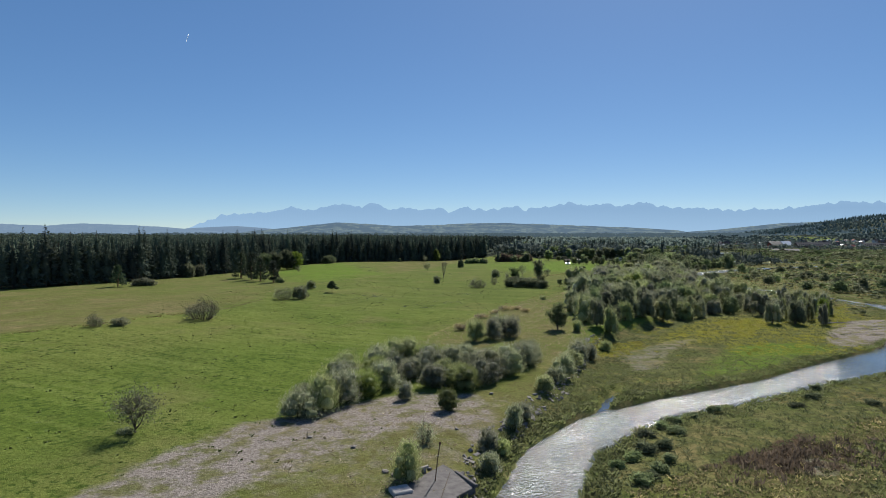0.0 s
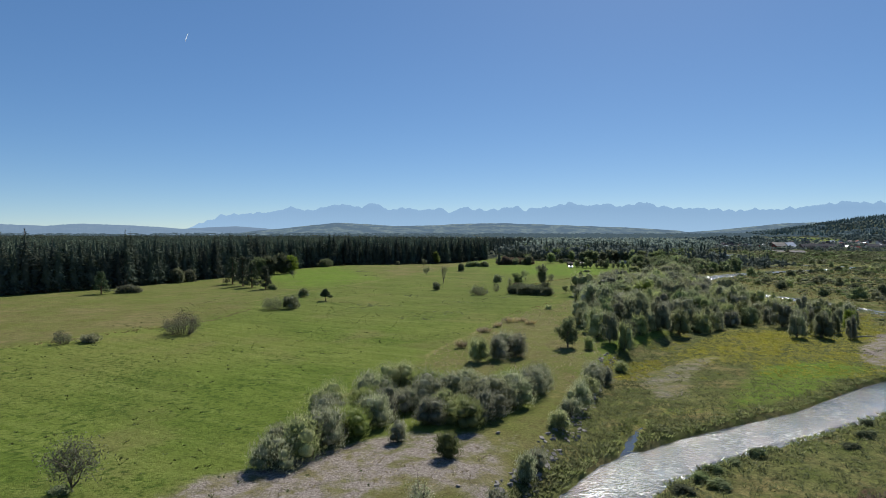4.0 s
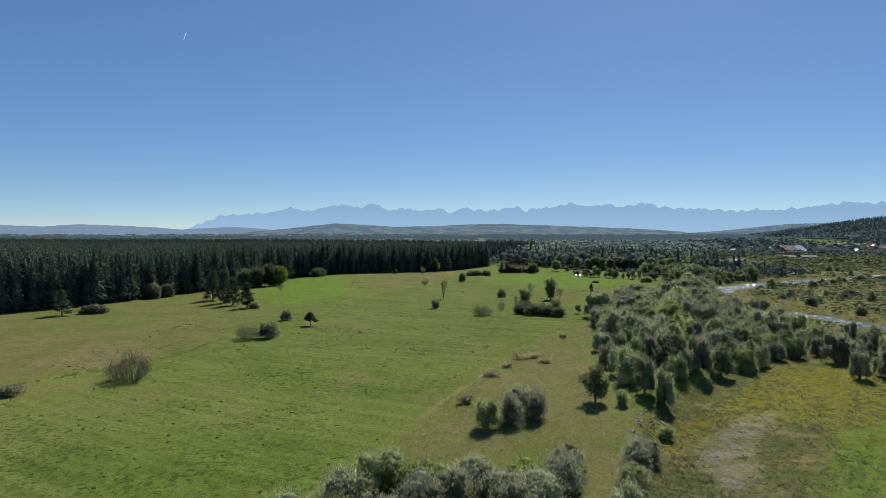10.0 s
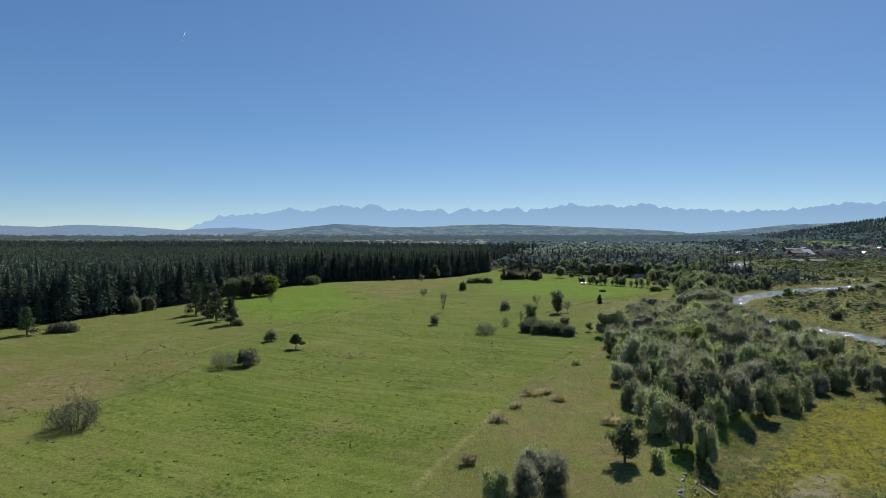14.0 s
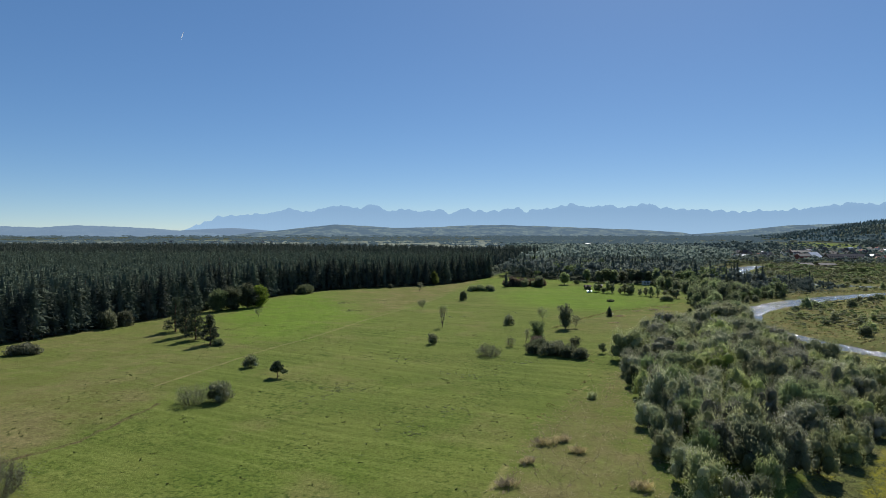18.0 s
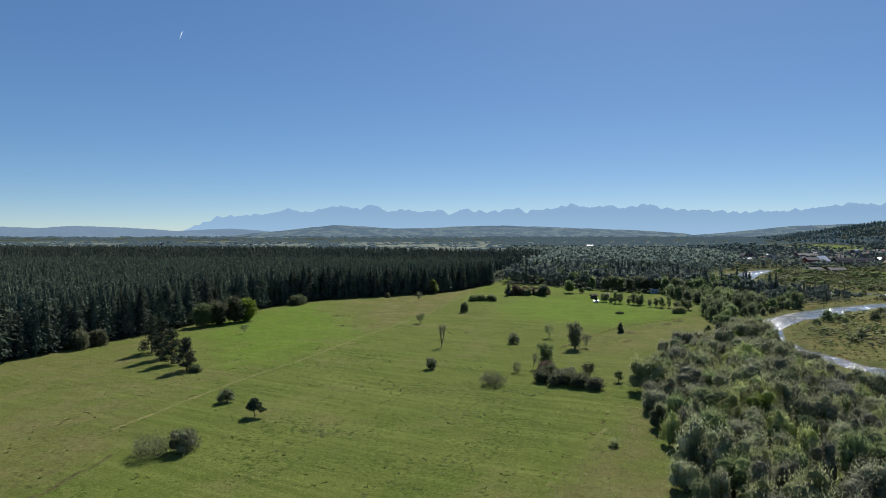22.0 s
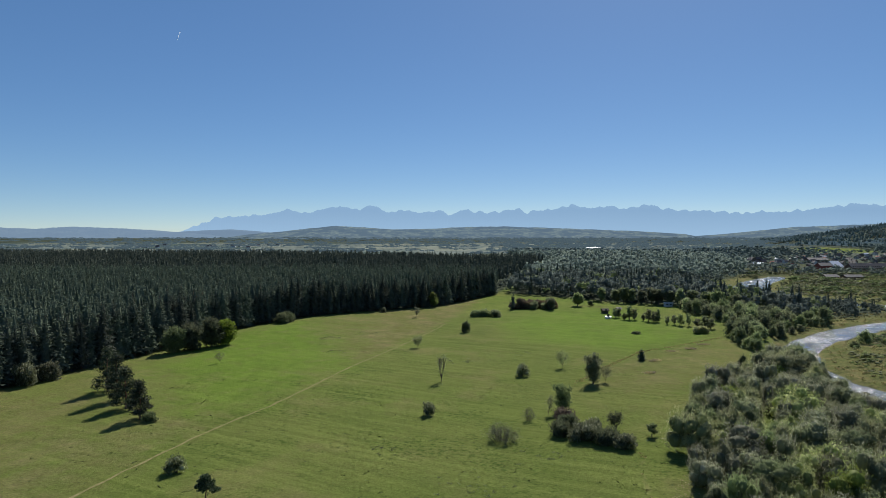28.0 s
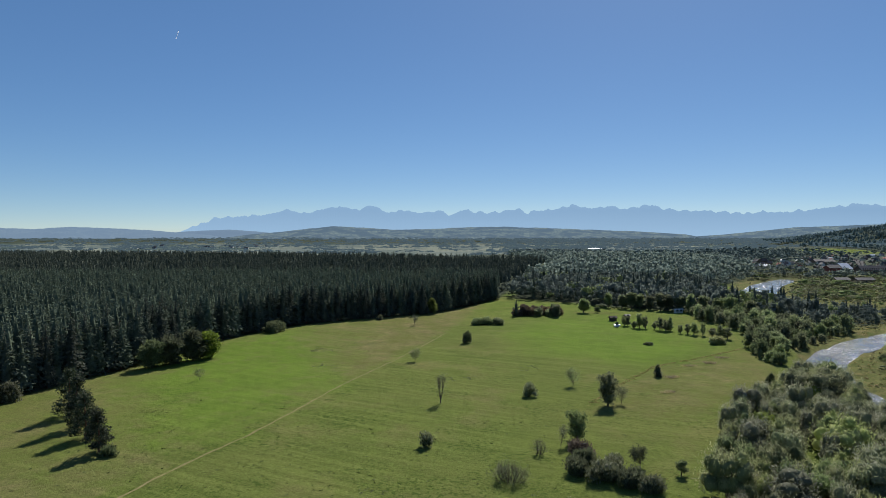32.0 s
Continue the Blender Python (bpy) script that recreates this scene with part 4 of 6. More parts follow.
put(bare_shrub("bare_shrub", 4, 5.6, 8.2, "broad fanning bush with bare grey rods", M_TWIG, 1.1, count=70), -56.5, 148.5)
put(bare_shrub("bare_shrub", 5, 4.8, 6.2, "tangled grey bush with a few bare stems", M_TWIG, 1.0, count=44), -48.6, 192)
put(shrub("shrub", 6, 5.2, 5.4, M_TWIG, "dense rounded grey-green bush beside a tangled one", density=1.0, spray=(0.4, 0.14)), -44.6, 194.5)
put(shrub("shrub", 7, 3.6, 3.8, M_TWIG, "small grey-green bush by the meadow path", density=0.8, spray=(0.4, 0.14)), -46.8, 225)
put(scots_pine("pine_tree", 8, 4.0, 4.0, "small dark round-headed pine with its own shadow", trunk=0.35, density=0.9), -37.8, 214.6)
for k, (x, y, h, w) in enumerate([(-69.3, 258.2, 9.5, 6.0), (-77.5, 268, 10.8, 6.2), (-83.5, 275.5, 12.8, 6.4), (-91, 285, 12.5, 6.8)]):
    put(scots_pine("pine_tree", 20 + k, h, w * 1.15, "tall dark pine in a short row on the meadow", trunk=0.06, group="row of meadow pines", density=2.0), x, y, k)
put(shrub("shrub", 30, 2.2, 3.6, M_DARK, "low dark bush at the foot of a pine"), -66.4, 256.5)
put(open_tree("small_tree", 31, 3.6, 3.2, M_TWIG, "small thin-leaved tree on the bright green slope", 1.0), -73.7, 323.2)
put(open_tree("slim_tree", 32, 7.8, 3.0, M_TWIG, "slim half-bare tree standing alone in the meadow", 1.1, forks=5, upright=1.2), 0.3, 299.8)
put(shrub("shrub", 33, 4.2, 3.4, M_TWIG, "upright grey-green bush with a dark foot", density=0.9, spray=(0.4, 0.14)), -2.6, 265)
put(bare_shrub("bare_shrub", 34, 4.4, 6.6, "broad fanning bush with thin leaves", M_TWIG, 1.0, count=52), 13.3, 246)
put(bare_shrub("bare_shrub", 35, 3.7, 3.6, "small fanning bush with bare rods", M_TWIG, 0.5, count=18), 21.0, 260.5)
put(shrub("small_tree", 36, 4.6, 4.4, M_TWIG, "small round tree on the meadow", "tree", density=0.9, spray=(0.4, 0.16)), 25.5, 308.6)
put(open_tree("small_tree", 37, 5.4, 4.8, M_ALDER, "small round tree with gaps in its crown", 3.0, forks=4), 40.5, 321)
put(tree("alder_tree", 38, 10.0, 6.0, M_ALDER, "tall narrow tree beside a path through dry grass", density=1.1, trunk=0.06, limbs=13, spray=(0.5, 0.25), shape="column"), 45.1, 298.2)
put(open_tree("small_tree", 39, 4.4, 3.2, M_ALDER, "young tree next to a taller one", 2.5), 49.4, 300.5)
put(tree("willow_tree", 40, 7.3, 4.8, M_DARK, "upright willow rising above a clump of bushes", density=1.2, trunk=0.08, limbs=10, spray=(0.5, 0.2), shape="column"), 30.6, 268.6)
put(shrub("shrub", 41, 3.9, 5.0, M_RUSSET, "dark brownish bush at the foot of a willow", density=1.1), 29.2, 259)
put(open_tree("small_tree", 42, 4.8, 2.8, M_TWIG, "thin young tree beside a willow", 1.0), 26.3, 264.8)
for k, (x, y, h, w) in enumerate([(26.5, 249, 4.2, 6.0), (30.5, 246, 4.4, 6.5), (34.5, 243.5, 4.2, 6.0), (38, 240, 3.6, 5.0), (29, 252.5, 4.2, 5.0), (33.5, 249, 4.4, 5.5)]):
    put(shrub("willow_shrub", 43 + k, h, w, (M_DARK, M_TWIG)[k % 2], "dense dark olive willow bush in a meadow clump", density=1.0, group="willow clump on the meadow"), x, y, k)
put(tree("small_tree", 50, 3.2, 2.7, M_DARK, "small round dark tree beside a ditch", density=1.3, trunk=0.25, spray=(0.32, 0.18)), 45.8, 247.9)
put(open_tree("small_tree", 51, 3.8, 3.4, M_DARK, "small dark tree behind a willow clump", 4.0, forks=4), 39.5, 252.4)
put(shrub("small_tree", 52, 5.6, 4.2, M_DARK, "compact dark green tree on the open meadow", "tree", density=1.2, spray=(0.45, 0.2)), 11.2, 394.5)
put(open_tree("small_tree", 53, 4.4, 3.6, M_ALDER, "small bushy tree beside the meadow path", 3.0, forks=4), -8.9, 356.6)
for k, (x, y, h, w) in enumerate([(18, 448, 3.8, 7), (23, 449, 4.4, 7), (28, 448, 4.0, 7)]):
    put(shrub("shrub", 54 + k, h, w, M_ALDER, "low spreading dark bush in a meadow clump", density=0.8, spray=(0.7, 0.3), group="bush clump on the far meadow"), x, y, k)
put(open_tree("small_tree", 58, 5.4, 4.4, M_TWIG, "thin grey tree on the far meadow", 2.0, forks=4), -13.3, 444.8)
put(shrub("shrub", 59, 3.2, 3.2, M_ALDER, "small bush on the ridge of the meadow"), -31.9, 461)
put(tree("yellowing_tree", 60, 9.8, 6.0, M_LIME, "light green tree at the forest edge", density=0.9, trunk=0.1, spray=(0.7, 0.35)), -5.2, 492)
put(shrub("round_bush", 61, 6.4, 8.6, M_DARK, "large round bush before the dark forest", density=1.0, spray=(0.7, 0.3)), -74.2, 413)
for k, (x, y, h, w) in enumerate([(-87, 352, 12.0, 10), (-92, 345, 11.0, 9), (-96, 340, 10.0, 9), (-83, 356, 10.5, 8)]):
    put(tree("broadleaf_tree", 62 + k, h, w, M_LIME if k == 3 else M_DARK, "green broadleaved tree leafy to the ground at the forest edge", density=1.0, trunk=0.03, limbs=14, spray=(0.8, 0.36), group="broadleaved trees at the forest edge"), x, y, k)
for k, (x, y, h, w) in enumerate([(-117.6, 291, 7.8, 7.4), (-114.5, 297.5, 6.8, 5.0)]):
    put(shrub("round_tree", 68 + k, h, w, M_TWIG, "round grey-green tree before the dark forest", "tree", density=1.0, stems=6, spray=(0.65, 0.3)), x, y, k)
put(scots_pine("pine_tree", 70, 8.6, 6.6, "dark pine standing out from the forest edge", trunk=0.12, density=1.2), -121.5, 236)
put(shrub("shrub", 71, 3.4, 7.0, M_TWIG, "low green bush at the forest edge", spray=(0.6, 0.28)), -115, 243)
put(conifer("young_pine", 72, 4.0, 3.2, M_PINE, "small dark pine at the end of a dry bank"), 70.1, 332.5)
put(shrub("shrub", 73, 1.4, 4.0, M_DARK, "low dark bush on the bright far meadow", spray=(0.5, 0.25)), 87, 392.5)
put(shrub("round_bush", 74, 3.8, 6.4, M_SALLOW, "round grey-green bush at the meadow corner", spray=(0.6, 0.28)), 115, 393)
put(tree("round_tree", 75, 8.9, 7.0, M_ALDER, "round dark tree on the far meadow", density=1.0, trunk=0.14, limbs=8, spray=(0.8, 0.45)), 83, 498)
put(tree("small_tree", 76, 3.6, 4.0, M_DARK, "small round dark tree on the far meadow", density=1.0, trunk=0.2, spray=(0.6, 0.35)), 90.9, 498)
put(shrub("shrub", 77, 1.5, 3.4, M_SALLOW, "low dark bush on dry grass", density=1.2, spray=(0.3, 0.1)), 31.2, 199.5)

# the russet copse on the far meadow
for k in range(16):
    rng = np.random.default_rng(200 + k)
    x, y = 40 + 26 * rng.random(), 479 + 16 * rng.random()
    put(shrub("russet_shrub", 200 + k, rng.uniform(4.5, 7.5), rng.uniform(5, 7), M_RUSSET if k % 3 else M_ALDER, "brownish bush in a far meadow copse", density=0.5, spray=(0.8, 0.35), stems=4, group="russet copse"), x, y)
put(conifer("spruce_tree", 219, 9.5, 5.5, M_SPRUCE, "dark spruce at the end of the russet copse"), 42, 484)

# the row of thin trees along the far meadow
row_models = [Model(tree("row_tree", 230 + k, 7.0, 4.2, M_ALDER, "thin alder in a row along the far meadow", density=0.55, trunk=0.12, spray=(0.6, 0.3), shape="column", group="row of alders")) for k in range(3)]
for k in range(17):
    u = k / 16
    rng = np.random.default_rng(240 + k)
    row_models[k % 3].at(93 + 30 * u + rng.normal() * 1.8, 447 - 42 * u + rng.normal() * 1.8, k, rng.uniform(0.6, 1.15), rng.uniform(0.45, 1.15))
tall_models = [Model(tree("edge_tree", 250 + k, 11.0, 6.5, M_ALDER, "tall alder at the edge of the mixed wood", density=0.75, trunk=0.2, spray=(0.8, 0.4), shape="column", limbs=8, group="alders at the wood edge")) for k in range(3)]
for k, (x, y) in enumerate([(112, 521), (117, 519), (122, 518), (127, 514), (132, 510), (136, 508), (141, 503), (146, 500), (152, 496), (105, 527), (158, 492), (163, 488), (170, 476), (176, 462)]):
    tall_models[k % 3].at(x, y, k * 1.3, 0.85 + 0.25 * ((k * 37) % 10) / 10)

# ---- willows between meadow and river ----
THICKET_BUSHES = [(-16.8, 73.5, 3.4, 4.2), (-14.5, 77, 4.3, 4.6), (-13, 79.8, 4.5, 4.4), (-11, 83, 4.3, 4.6), (-9, 87, 4.4, 4.6), (-17, 80, 3.0, 3.6),
                  (-14.2, 91.5, 4.3, 4.8), (-13.5, 86, 4.2, 4.5), (-10.5, 92, 4.3, 4.8), (-6.5, 90.5, 4.0, 4.6), (-4.6, 93.5, 3.4, 4.0), (-6.4, 102, 4.9, 5.4), (-9.5, 98, 4.5, 4.8),
                  (-1.8, 101.5, 4.7, 5.2), (-2.5, 96, 4.6, 5.0), (1.2, 98, 4.2, 5.0), (0.6, 91, 3.3, 4.2), (-1.5, 88.5, 3.5, 4.0), (2.6, 87, 4.1, 4.8), (5.5, 89.8, 4.0, 4.8),
                  (6.3, 99, 3.7, 4.8), (7, 94.5, 4.1, 4.8), (10, 97.5, 4.6, 5.4), (9.5, 103, 4.0, 4.8), (13, 102, 4.4, 5.0), (3.5, 104, 3.5, 4.2), (14.5, 107, 3.6, 4.0)]
for k, (x, y, h, w) in enumerate(THICKET_BUSHES):
    leaf, tone = ((M_WILLOW, "silvery"), (M_SALLOW, "grey-green"), (M_WILLOW, "silvery"), (M_WEED, "fresh green"), (M_WILLOW, "silvery"))[k % 5]
    put(shrub("willow_shrub", 300 + k, h * (1.06, 1.2, 1.12, 1.0, 1.15)[k % 5], w * 1.18, leaf, "dense " + tone + " willow bush in a thicket beside gravel", density=2.3, spray=(0.3, 0.06), stems=9, group="willow thicket by the gravel"), x, y, k)
put(shrub("round_shrub", 320, 3.2, 3.4, M_LIME, "fresh green round bush on gravel", density=2.6, spray=(0.28, 0.055)), 0.2, 76.9)
put(shrub("willow_shrub", 321, 2.8, 2.7, M_WILLOW, "small silvery willow bush on gravel", density=2.6, spray=(0.28, 0.055)), -4.9, 82)
put(shrub("willow_shrub", 322, 4.0, 3.2, M_SALLOW, "grey-green willow bush beside a concrete apron", density=2.6, spray=(0.28, 0.055)), -3.2, 55.2)
put(bare_shrub("bare_shrub", 323, 2.6, 2.0, "small grey bush with bare tips", M_WILLOW, 0.9, count=14), -2.0, 64.8)
for k, (x, y, h, w) in enumerate([(6.2, 122.6, 5.2, 3.8), (10.2, 124.5, 5.0, 4.2), (13.4, 126.8, 5.0, 4.4), (11.6, 129.5, 4.8, 4.2)]):
    put(shrub("willow_shrub", 330 + k, h, w, M_WILLOW if k else M_SALLOW, "upright willow bush in a small clump", density=2.2, spray=(0.34, 0.075), group="small willow clump"), x, y, k)
put(tree("round_tree", 335, 6.2, 4.6, M_DARK, "round dark tree with a short trunk and its own shadow", density=2.0, trunk=0.12, limbs=9, spray=(0.38, 0.18)), 24.6, 135.2)
put(shrub("shrub", 336, 2.9, 2.5, M_SALLOW, "small bush beside a round dark tree", density=1.3, spray=(0.38, 0.12)), 28.4, 133.6)
for k, (x, y, h, w) in enumerate([(18.3, 97.4, 4.6, 3.8), (24.3, 111.2, 4.6, 4.8), (14.3, 87.8, 2.9, 3.0), (8.2, 73, 3.3, 3.4), (4.6, 65, 2.7, 2.8), (6.2, 65, 2.3, 2.6), (4.4, 59.3, 2.4, 2.5), (16.5, 92.5, 3.2, 3.0), (21.5, 105, 3.6, 3.4), (9.8, 76.2, 2.6, 2.8), (27, 115, 3.4, 3.4), (32.2, 124, 2.8, 2.8)]):
    put(shrub("willow_shrub", 340 + k, h, w, (M_WILLOW, M_WILLOW, M_SALLOW)[k % 3], "silvery willow bush on the stony river bank", density=2.6, spray=(0.28, 0.055), group="willows on the river bank"), x, y, k)

# low dark bushes on the island
isle_kinds = [Model(shrub("low_shrub", 380 + k, 1.5, 2.2, (M_DARK, M_ALDER)[k], "low dark green bush among the weeds of the island", density=1.5, spray=(0.24, 0.08), stems=5, group="island bushes", soft=True)) for k in range(2)]
for k, (x, y) in enumerate([(19.5, 58.5), (17.6, 57.0), (21.5, 66.5), (19.8, 64), (23, 71), (25.5, 74), (28, 76.5), (31.5, 79), (35, 81), (22.5, 62.5), (17, 61.5), (27, 73), (52, 88), (58, 84), (47, 84), (20.5, 60.6), (24, 67.5), (55, 92)]):
    isle_kinds[k % 2].at(x, y, k * 1.7, 0.8 + 0.6 * ((k * 29) % 10) / 10, 0.5 + 0.3 * ((k * 13) % 7) / 7)

# ---- the large thicket: models, then many copies ----
kinds = []
for k in range(9):
    leaf = (M_WILLOW, M_SALLOW, M_WILLOW, M_ALDER, M_SALLOW, M_WILLOW, M_DARK, M_LIME, M_SALLOW)[k]
    tone = {"willow_leaves": "silvery willow", "sallow_leaves": "grey-green sallow", "alder_leaves": "dull green alder", "dark_leaves": "dark green", "light_green_leaves": "light green"}[leaf.name]
    kinds.append(Model(shrub("thicket_shrub", 400 + k, 5.9, 6.6, leaf, tone + " bush in the dense riverside thicket", density=0.78, spray=(0.34, 0.105), stems=8, group="riverside thicket", soft=True)))
rng = np.random.default_rng(77)
spots = []
for tries in range(9000):
    x, y = rng.uniform(28, 130), rng.uniform(130, 330)
    d = float(inside(np.array([x]), np.array([y]), THICKET)[0])
    e = float(inside(np.array([x]), np.array([y]), SCRUB)[0])
    if max(d, e) < 1.5 or float(along_line(np.array([x]), np.array([y]), RIVER)[0]) < 2:
        continue
    gap = rng.choice([3.3, 4.7, 6.0, 7.4], p=[0.22, 0.32, 0.28, 0.18])
    if any((x - a) ** 2 + (y - b) ** 2 < gap * gap for a, b, _ in spots):
        continue
    low = 0.58 if e > d else 0.72 + 0.28 * min(1, max(0, d) / 8)
    low *= 1 + 0.35 * float(ss(88, 104, x) * ss(225, 260, y))
    spots.append((x, y, low * gap / 5.0 * rng.uniform(0.9, 1.15)))
spots.sort(key=lambda s: s[1])
for k, (x, y, s) in enumerate(spots[:300]):
    kinds[int(rng.choice(9, p=[.2, .15, .14, .14, .12, .1, .06, .01, .08]))].at(x, y, rng.uniform(0, 6.28), s, (0.75 + 0.6 * s) * rng.uniform(0.8, 1.25))
print("thicket", len(spots))


# bushes between the far meadow and the river
RIVER_WOOD = [(118, 372), (114, 353), (122, 345), (128, 364), (134, 374), (146, 388), (164, 404), (188, 428), (212, 446), (178, 456), (163, 485), (145, 497), (136, 470), (138, 433), (134, 402), (124, 384)]
bank_kinds = [Model(shrub("bank_tree", 430 + k, 8.0, 7.0, (M_DARK, M_ALDER, M_DARK, M_ALDER)[k], "tall dense alder and willow bush on the far river bank", "tree", density=0.17, spray=(0.75, 0.42), stems=4, group="trees on the far river bank", soft=True)) for k in range(4)]
rng = np.random.default_rng(78)
taken = []
for tries in range(1500):
    x, y = rng.uniform(112, 215), rng.uniform(344, 500)
    if float(inside(np.array([x]), np.array([y]), RIVER_WOOD)[0]) < 0.5 or any((x - a) ** 2 + (y - b) ** 2 < 4.6 ** 2 for a, b in taken):
        continue
    taken.append((x, y))
    s = rng.uniform(0.6, 1.15)
    bank_kinds[int(rng.integers(0, 4))].at(x, y, rng.uniform(0, 6.28), s, s * rng.uniform(0.85, 1.2))


# ---- woods and scrub too many to count ----
def needle_tree(rng, count=34, spray=1.0, lowest=0.0, sides=5):
    """A light spruce of drooping boughs, one unit high and about a third wide."""
    u = lowest + (1 - lowest) * rng.random(count) ** 0.9
    a = rng.uniform(0, 6.28, count)
    r = (0.16 * (1 - u) ** 0.8 + 0.012) * rng.uniform(0.75, 1.15, count)
    out = np.stack([np.cos(a), np.sin(a), np.full(count, -0.35) + 0.9 * u], 1)
    c = out * (r * 0.8)[:, None] + np.stack([0 * u, 0 * u, 0.08 + 0.9 * u], 1)
    leaves = sprigs(rng, c, out + rng.normal(size=(count, 3)) * 0.35, (r * 0.4 + 0.03) * spray, (0.02 + r * 0.22) * spray, -0.1, np.stack([np.cos(a), np.sin(a), 0 * u + 0.8], 1) * 2.0)
    return join_arrays([leaves, cone_core(rng, lowest * 0.8 + 0.04, 0.94, 0.1 * (1 - lowest) ** 0.8, sides)])


def leaf_tree(rng, count, h=1.0, w=0.6, spray=0.16, lowest=0.25, many=7):
    """A light broadleaved crown, one unit high, of leaf sprays in a few lobes."""
    lobes = [(rng.normal() * w * 0.22, rng.normal() * w * 0.22, h * rng.uniform(lowest, 0.8), w * rng.uniform(0.24, 0.36), w * rng.uniform(0.24, 0.36), h * rng.uniform(0.16, 0.24)) for _ in range(many)]
    return lobed_crown(rng, lobes, count, spray, spray * 0.7, spread=0.25, hollow=0.72, rise=0.35, core=0.68, cuts=1)


def scatter(name, models, xs, ys, tall, wide, material, label, category, seed):
    """Joins many small plants into one mass."""
    rng = np.random.default_rng(seed)
    zs = height(xs, ys, False)
    pick = rng.integers(0, len(models), len(xs))
    turn = rng.uniform(0, 6.28, len(xs))
    vs, fs, k = [], [], 0
    for m, (v, f) in enumerate(models):
        idx = np.where(pick == m)[0]
        if not len(idx):
            continue
        c, s = np.cos(turn[idx])[:, None], np.sin(turn[idx])[:, None]
        w, t = wide[idx][:, None], tall[idx][:, None]
        x = (v[None, :, 0] * c - v[None, :, 1] * s) * w + xs[idx][:, None]
        y = (v[None, :, 0] * s + v[None, :, 1] * c) * w + ys[idx][:, None]
        z = v[None, :, 2] * t + zs[idx][:, None] - 0.05
        vs.append(np.stack([x, y, z], -1).reshape(-1, 3))
        fs.append((f[None] + (np.arange(len(idx)) * len(v))[:, None, None]).reshape(-1, f.shape[1]) + k)
        k += len(idx) * len(v)
    tagged(new(name, make_mesh(name, np.concatenate(vs), np.concatenate(fs), material)), label, category, kind="stuff")


def sown(rng, x0, x1, y0, y1, step, jitter=0.45):
    xs, ys = np.meshgrid(np.arange(x0, x1, step), np.arange(y0, y1, step))
    xs = xs.ravel() + rng.uniform(-jitter, jitter, xs.size) * step
    ys = ys.ravel() + rng.uniform(-jitter, jitter, ys.size) * step
    return xs, ys


def in_sight(xs, ys, margin=40):
    return np.abs(xs) < 0.74 * (ys + 10) + margin


rng = np.random.default_rng(5)
needle_models = [needle_tree(rng, 60, 1.0) for _ in range(5)]
top_models = [needle_tree(rng, 40, 1.0, 0.35) for _ in range(8)]
light_needles = [needle_tree(rng, 10, 1.5, 0.45, 4) for _ in range(6)]
leaf_models = [leaf_tree(rng, 24, 1.0, 0.85, 0.16, 0.4, 4) for _ in range(6)]
bush_models = [leaf_tree(rng, 44, 1.0, 1.1, 0.12, 0.2, 4) for _ in range(8)]

# spruces of the forest edge, one by one
edge_models = [Model(conifer("spruce_tree", 500 + k, 20.5, 9.0, M_SPRUCE, "tall dark spruce at the edge of the forest", tiers=24, arms=15, group="forest edge", bare=0.06)) for k in range(6)]
edge_spots = []
for y in np.arange(168, 580, 1.05):
    for depth in (1.5, 5.5):
        x = float(wood_x(y)) - depth - rng.uniform(0, 3)
        yy = y + rng.uniform(-1, 1)
        if all((x - a) ** 2 + (yy - b) ** 2 > 10.5 for a, b in edge_spots[-40:]):
            edge_spots.append((x, yy))
print("edge", len(edge_spots))
for k, (x, y) in enumerate(edge_spots[:300]):
    s = rng.uniform(0.78, 1.1) * (0.86 if k % 3 == 0 else 1.0)
    edge_models[int(rng.integers(0, 6))].at(x, y, rng.uniform(0, 6.28), s, s * rng.uniform(0.92, 1.08))

xs, ys = sown(rng, -520, 200, 150, 640, 5.4)
keep = (xs < wood_x(ys) - 8) & in_sight(xs, ys)
xs, ys = xs[keep], ys[keep]
t = rng.uniform(16.8, 21, len(xs))
scatter("spruce_forest", top_models, xs, ys, t, t * rng.uniform(1.1, 1.5, len(xs)), M_SPRUCE, "dense dark spruce forest", "forest", 1)
xs, ys = sown(rng, -1000, 200, 640, 1240, 8.6)
keep = (xs < wood_x(ys) - 4) & in_sight(xs, ys) & (ys < np.interp(xs, [-1000, -300, 0, 150], [1230, 1150, 1040, 1000]))
xs, ys = xs[keep], ys[keep]
t = rng.uniform(15, 19, len(xs))
scatter("far_spruce_forest", light_needles, xs, ys, t, t * rng.uniform(1.3, 1.8, len(xs)), M_SPRUCE, "dark spruce forest reaching to the fields", "forest", 2)

near_models = [leaf_tree(rng, 80, 1.0, 0.75, 0.07, 0.4, 5) for _ in range(8)]
xs, ys = sown(rng, 20, 500, 450, 1340, 6.2)
keep = (inside(xs, ys, MIXED_WOOD) > 3) & ((ys < 720) | (rng.random(len(xs)) < 0.42))
xs, ys = xs[keep], ys[keep]
t = rng.uniform(8, 15.5, len(xs)) * (0.45 + 0.55 * ss(15, 55, along_line(xs, ys, RIVER)))
k = ys > 720
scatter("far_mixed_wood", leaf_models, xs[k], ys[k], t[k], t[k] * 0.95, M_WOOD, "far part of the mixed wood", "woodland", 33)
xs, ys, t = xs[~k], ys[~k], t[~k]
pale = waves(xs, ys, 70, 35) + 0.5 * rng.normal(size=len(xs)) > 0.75
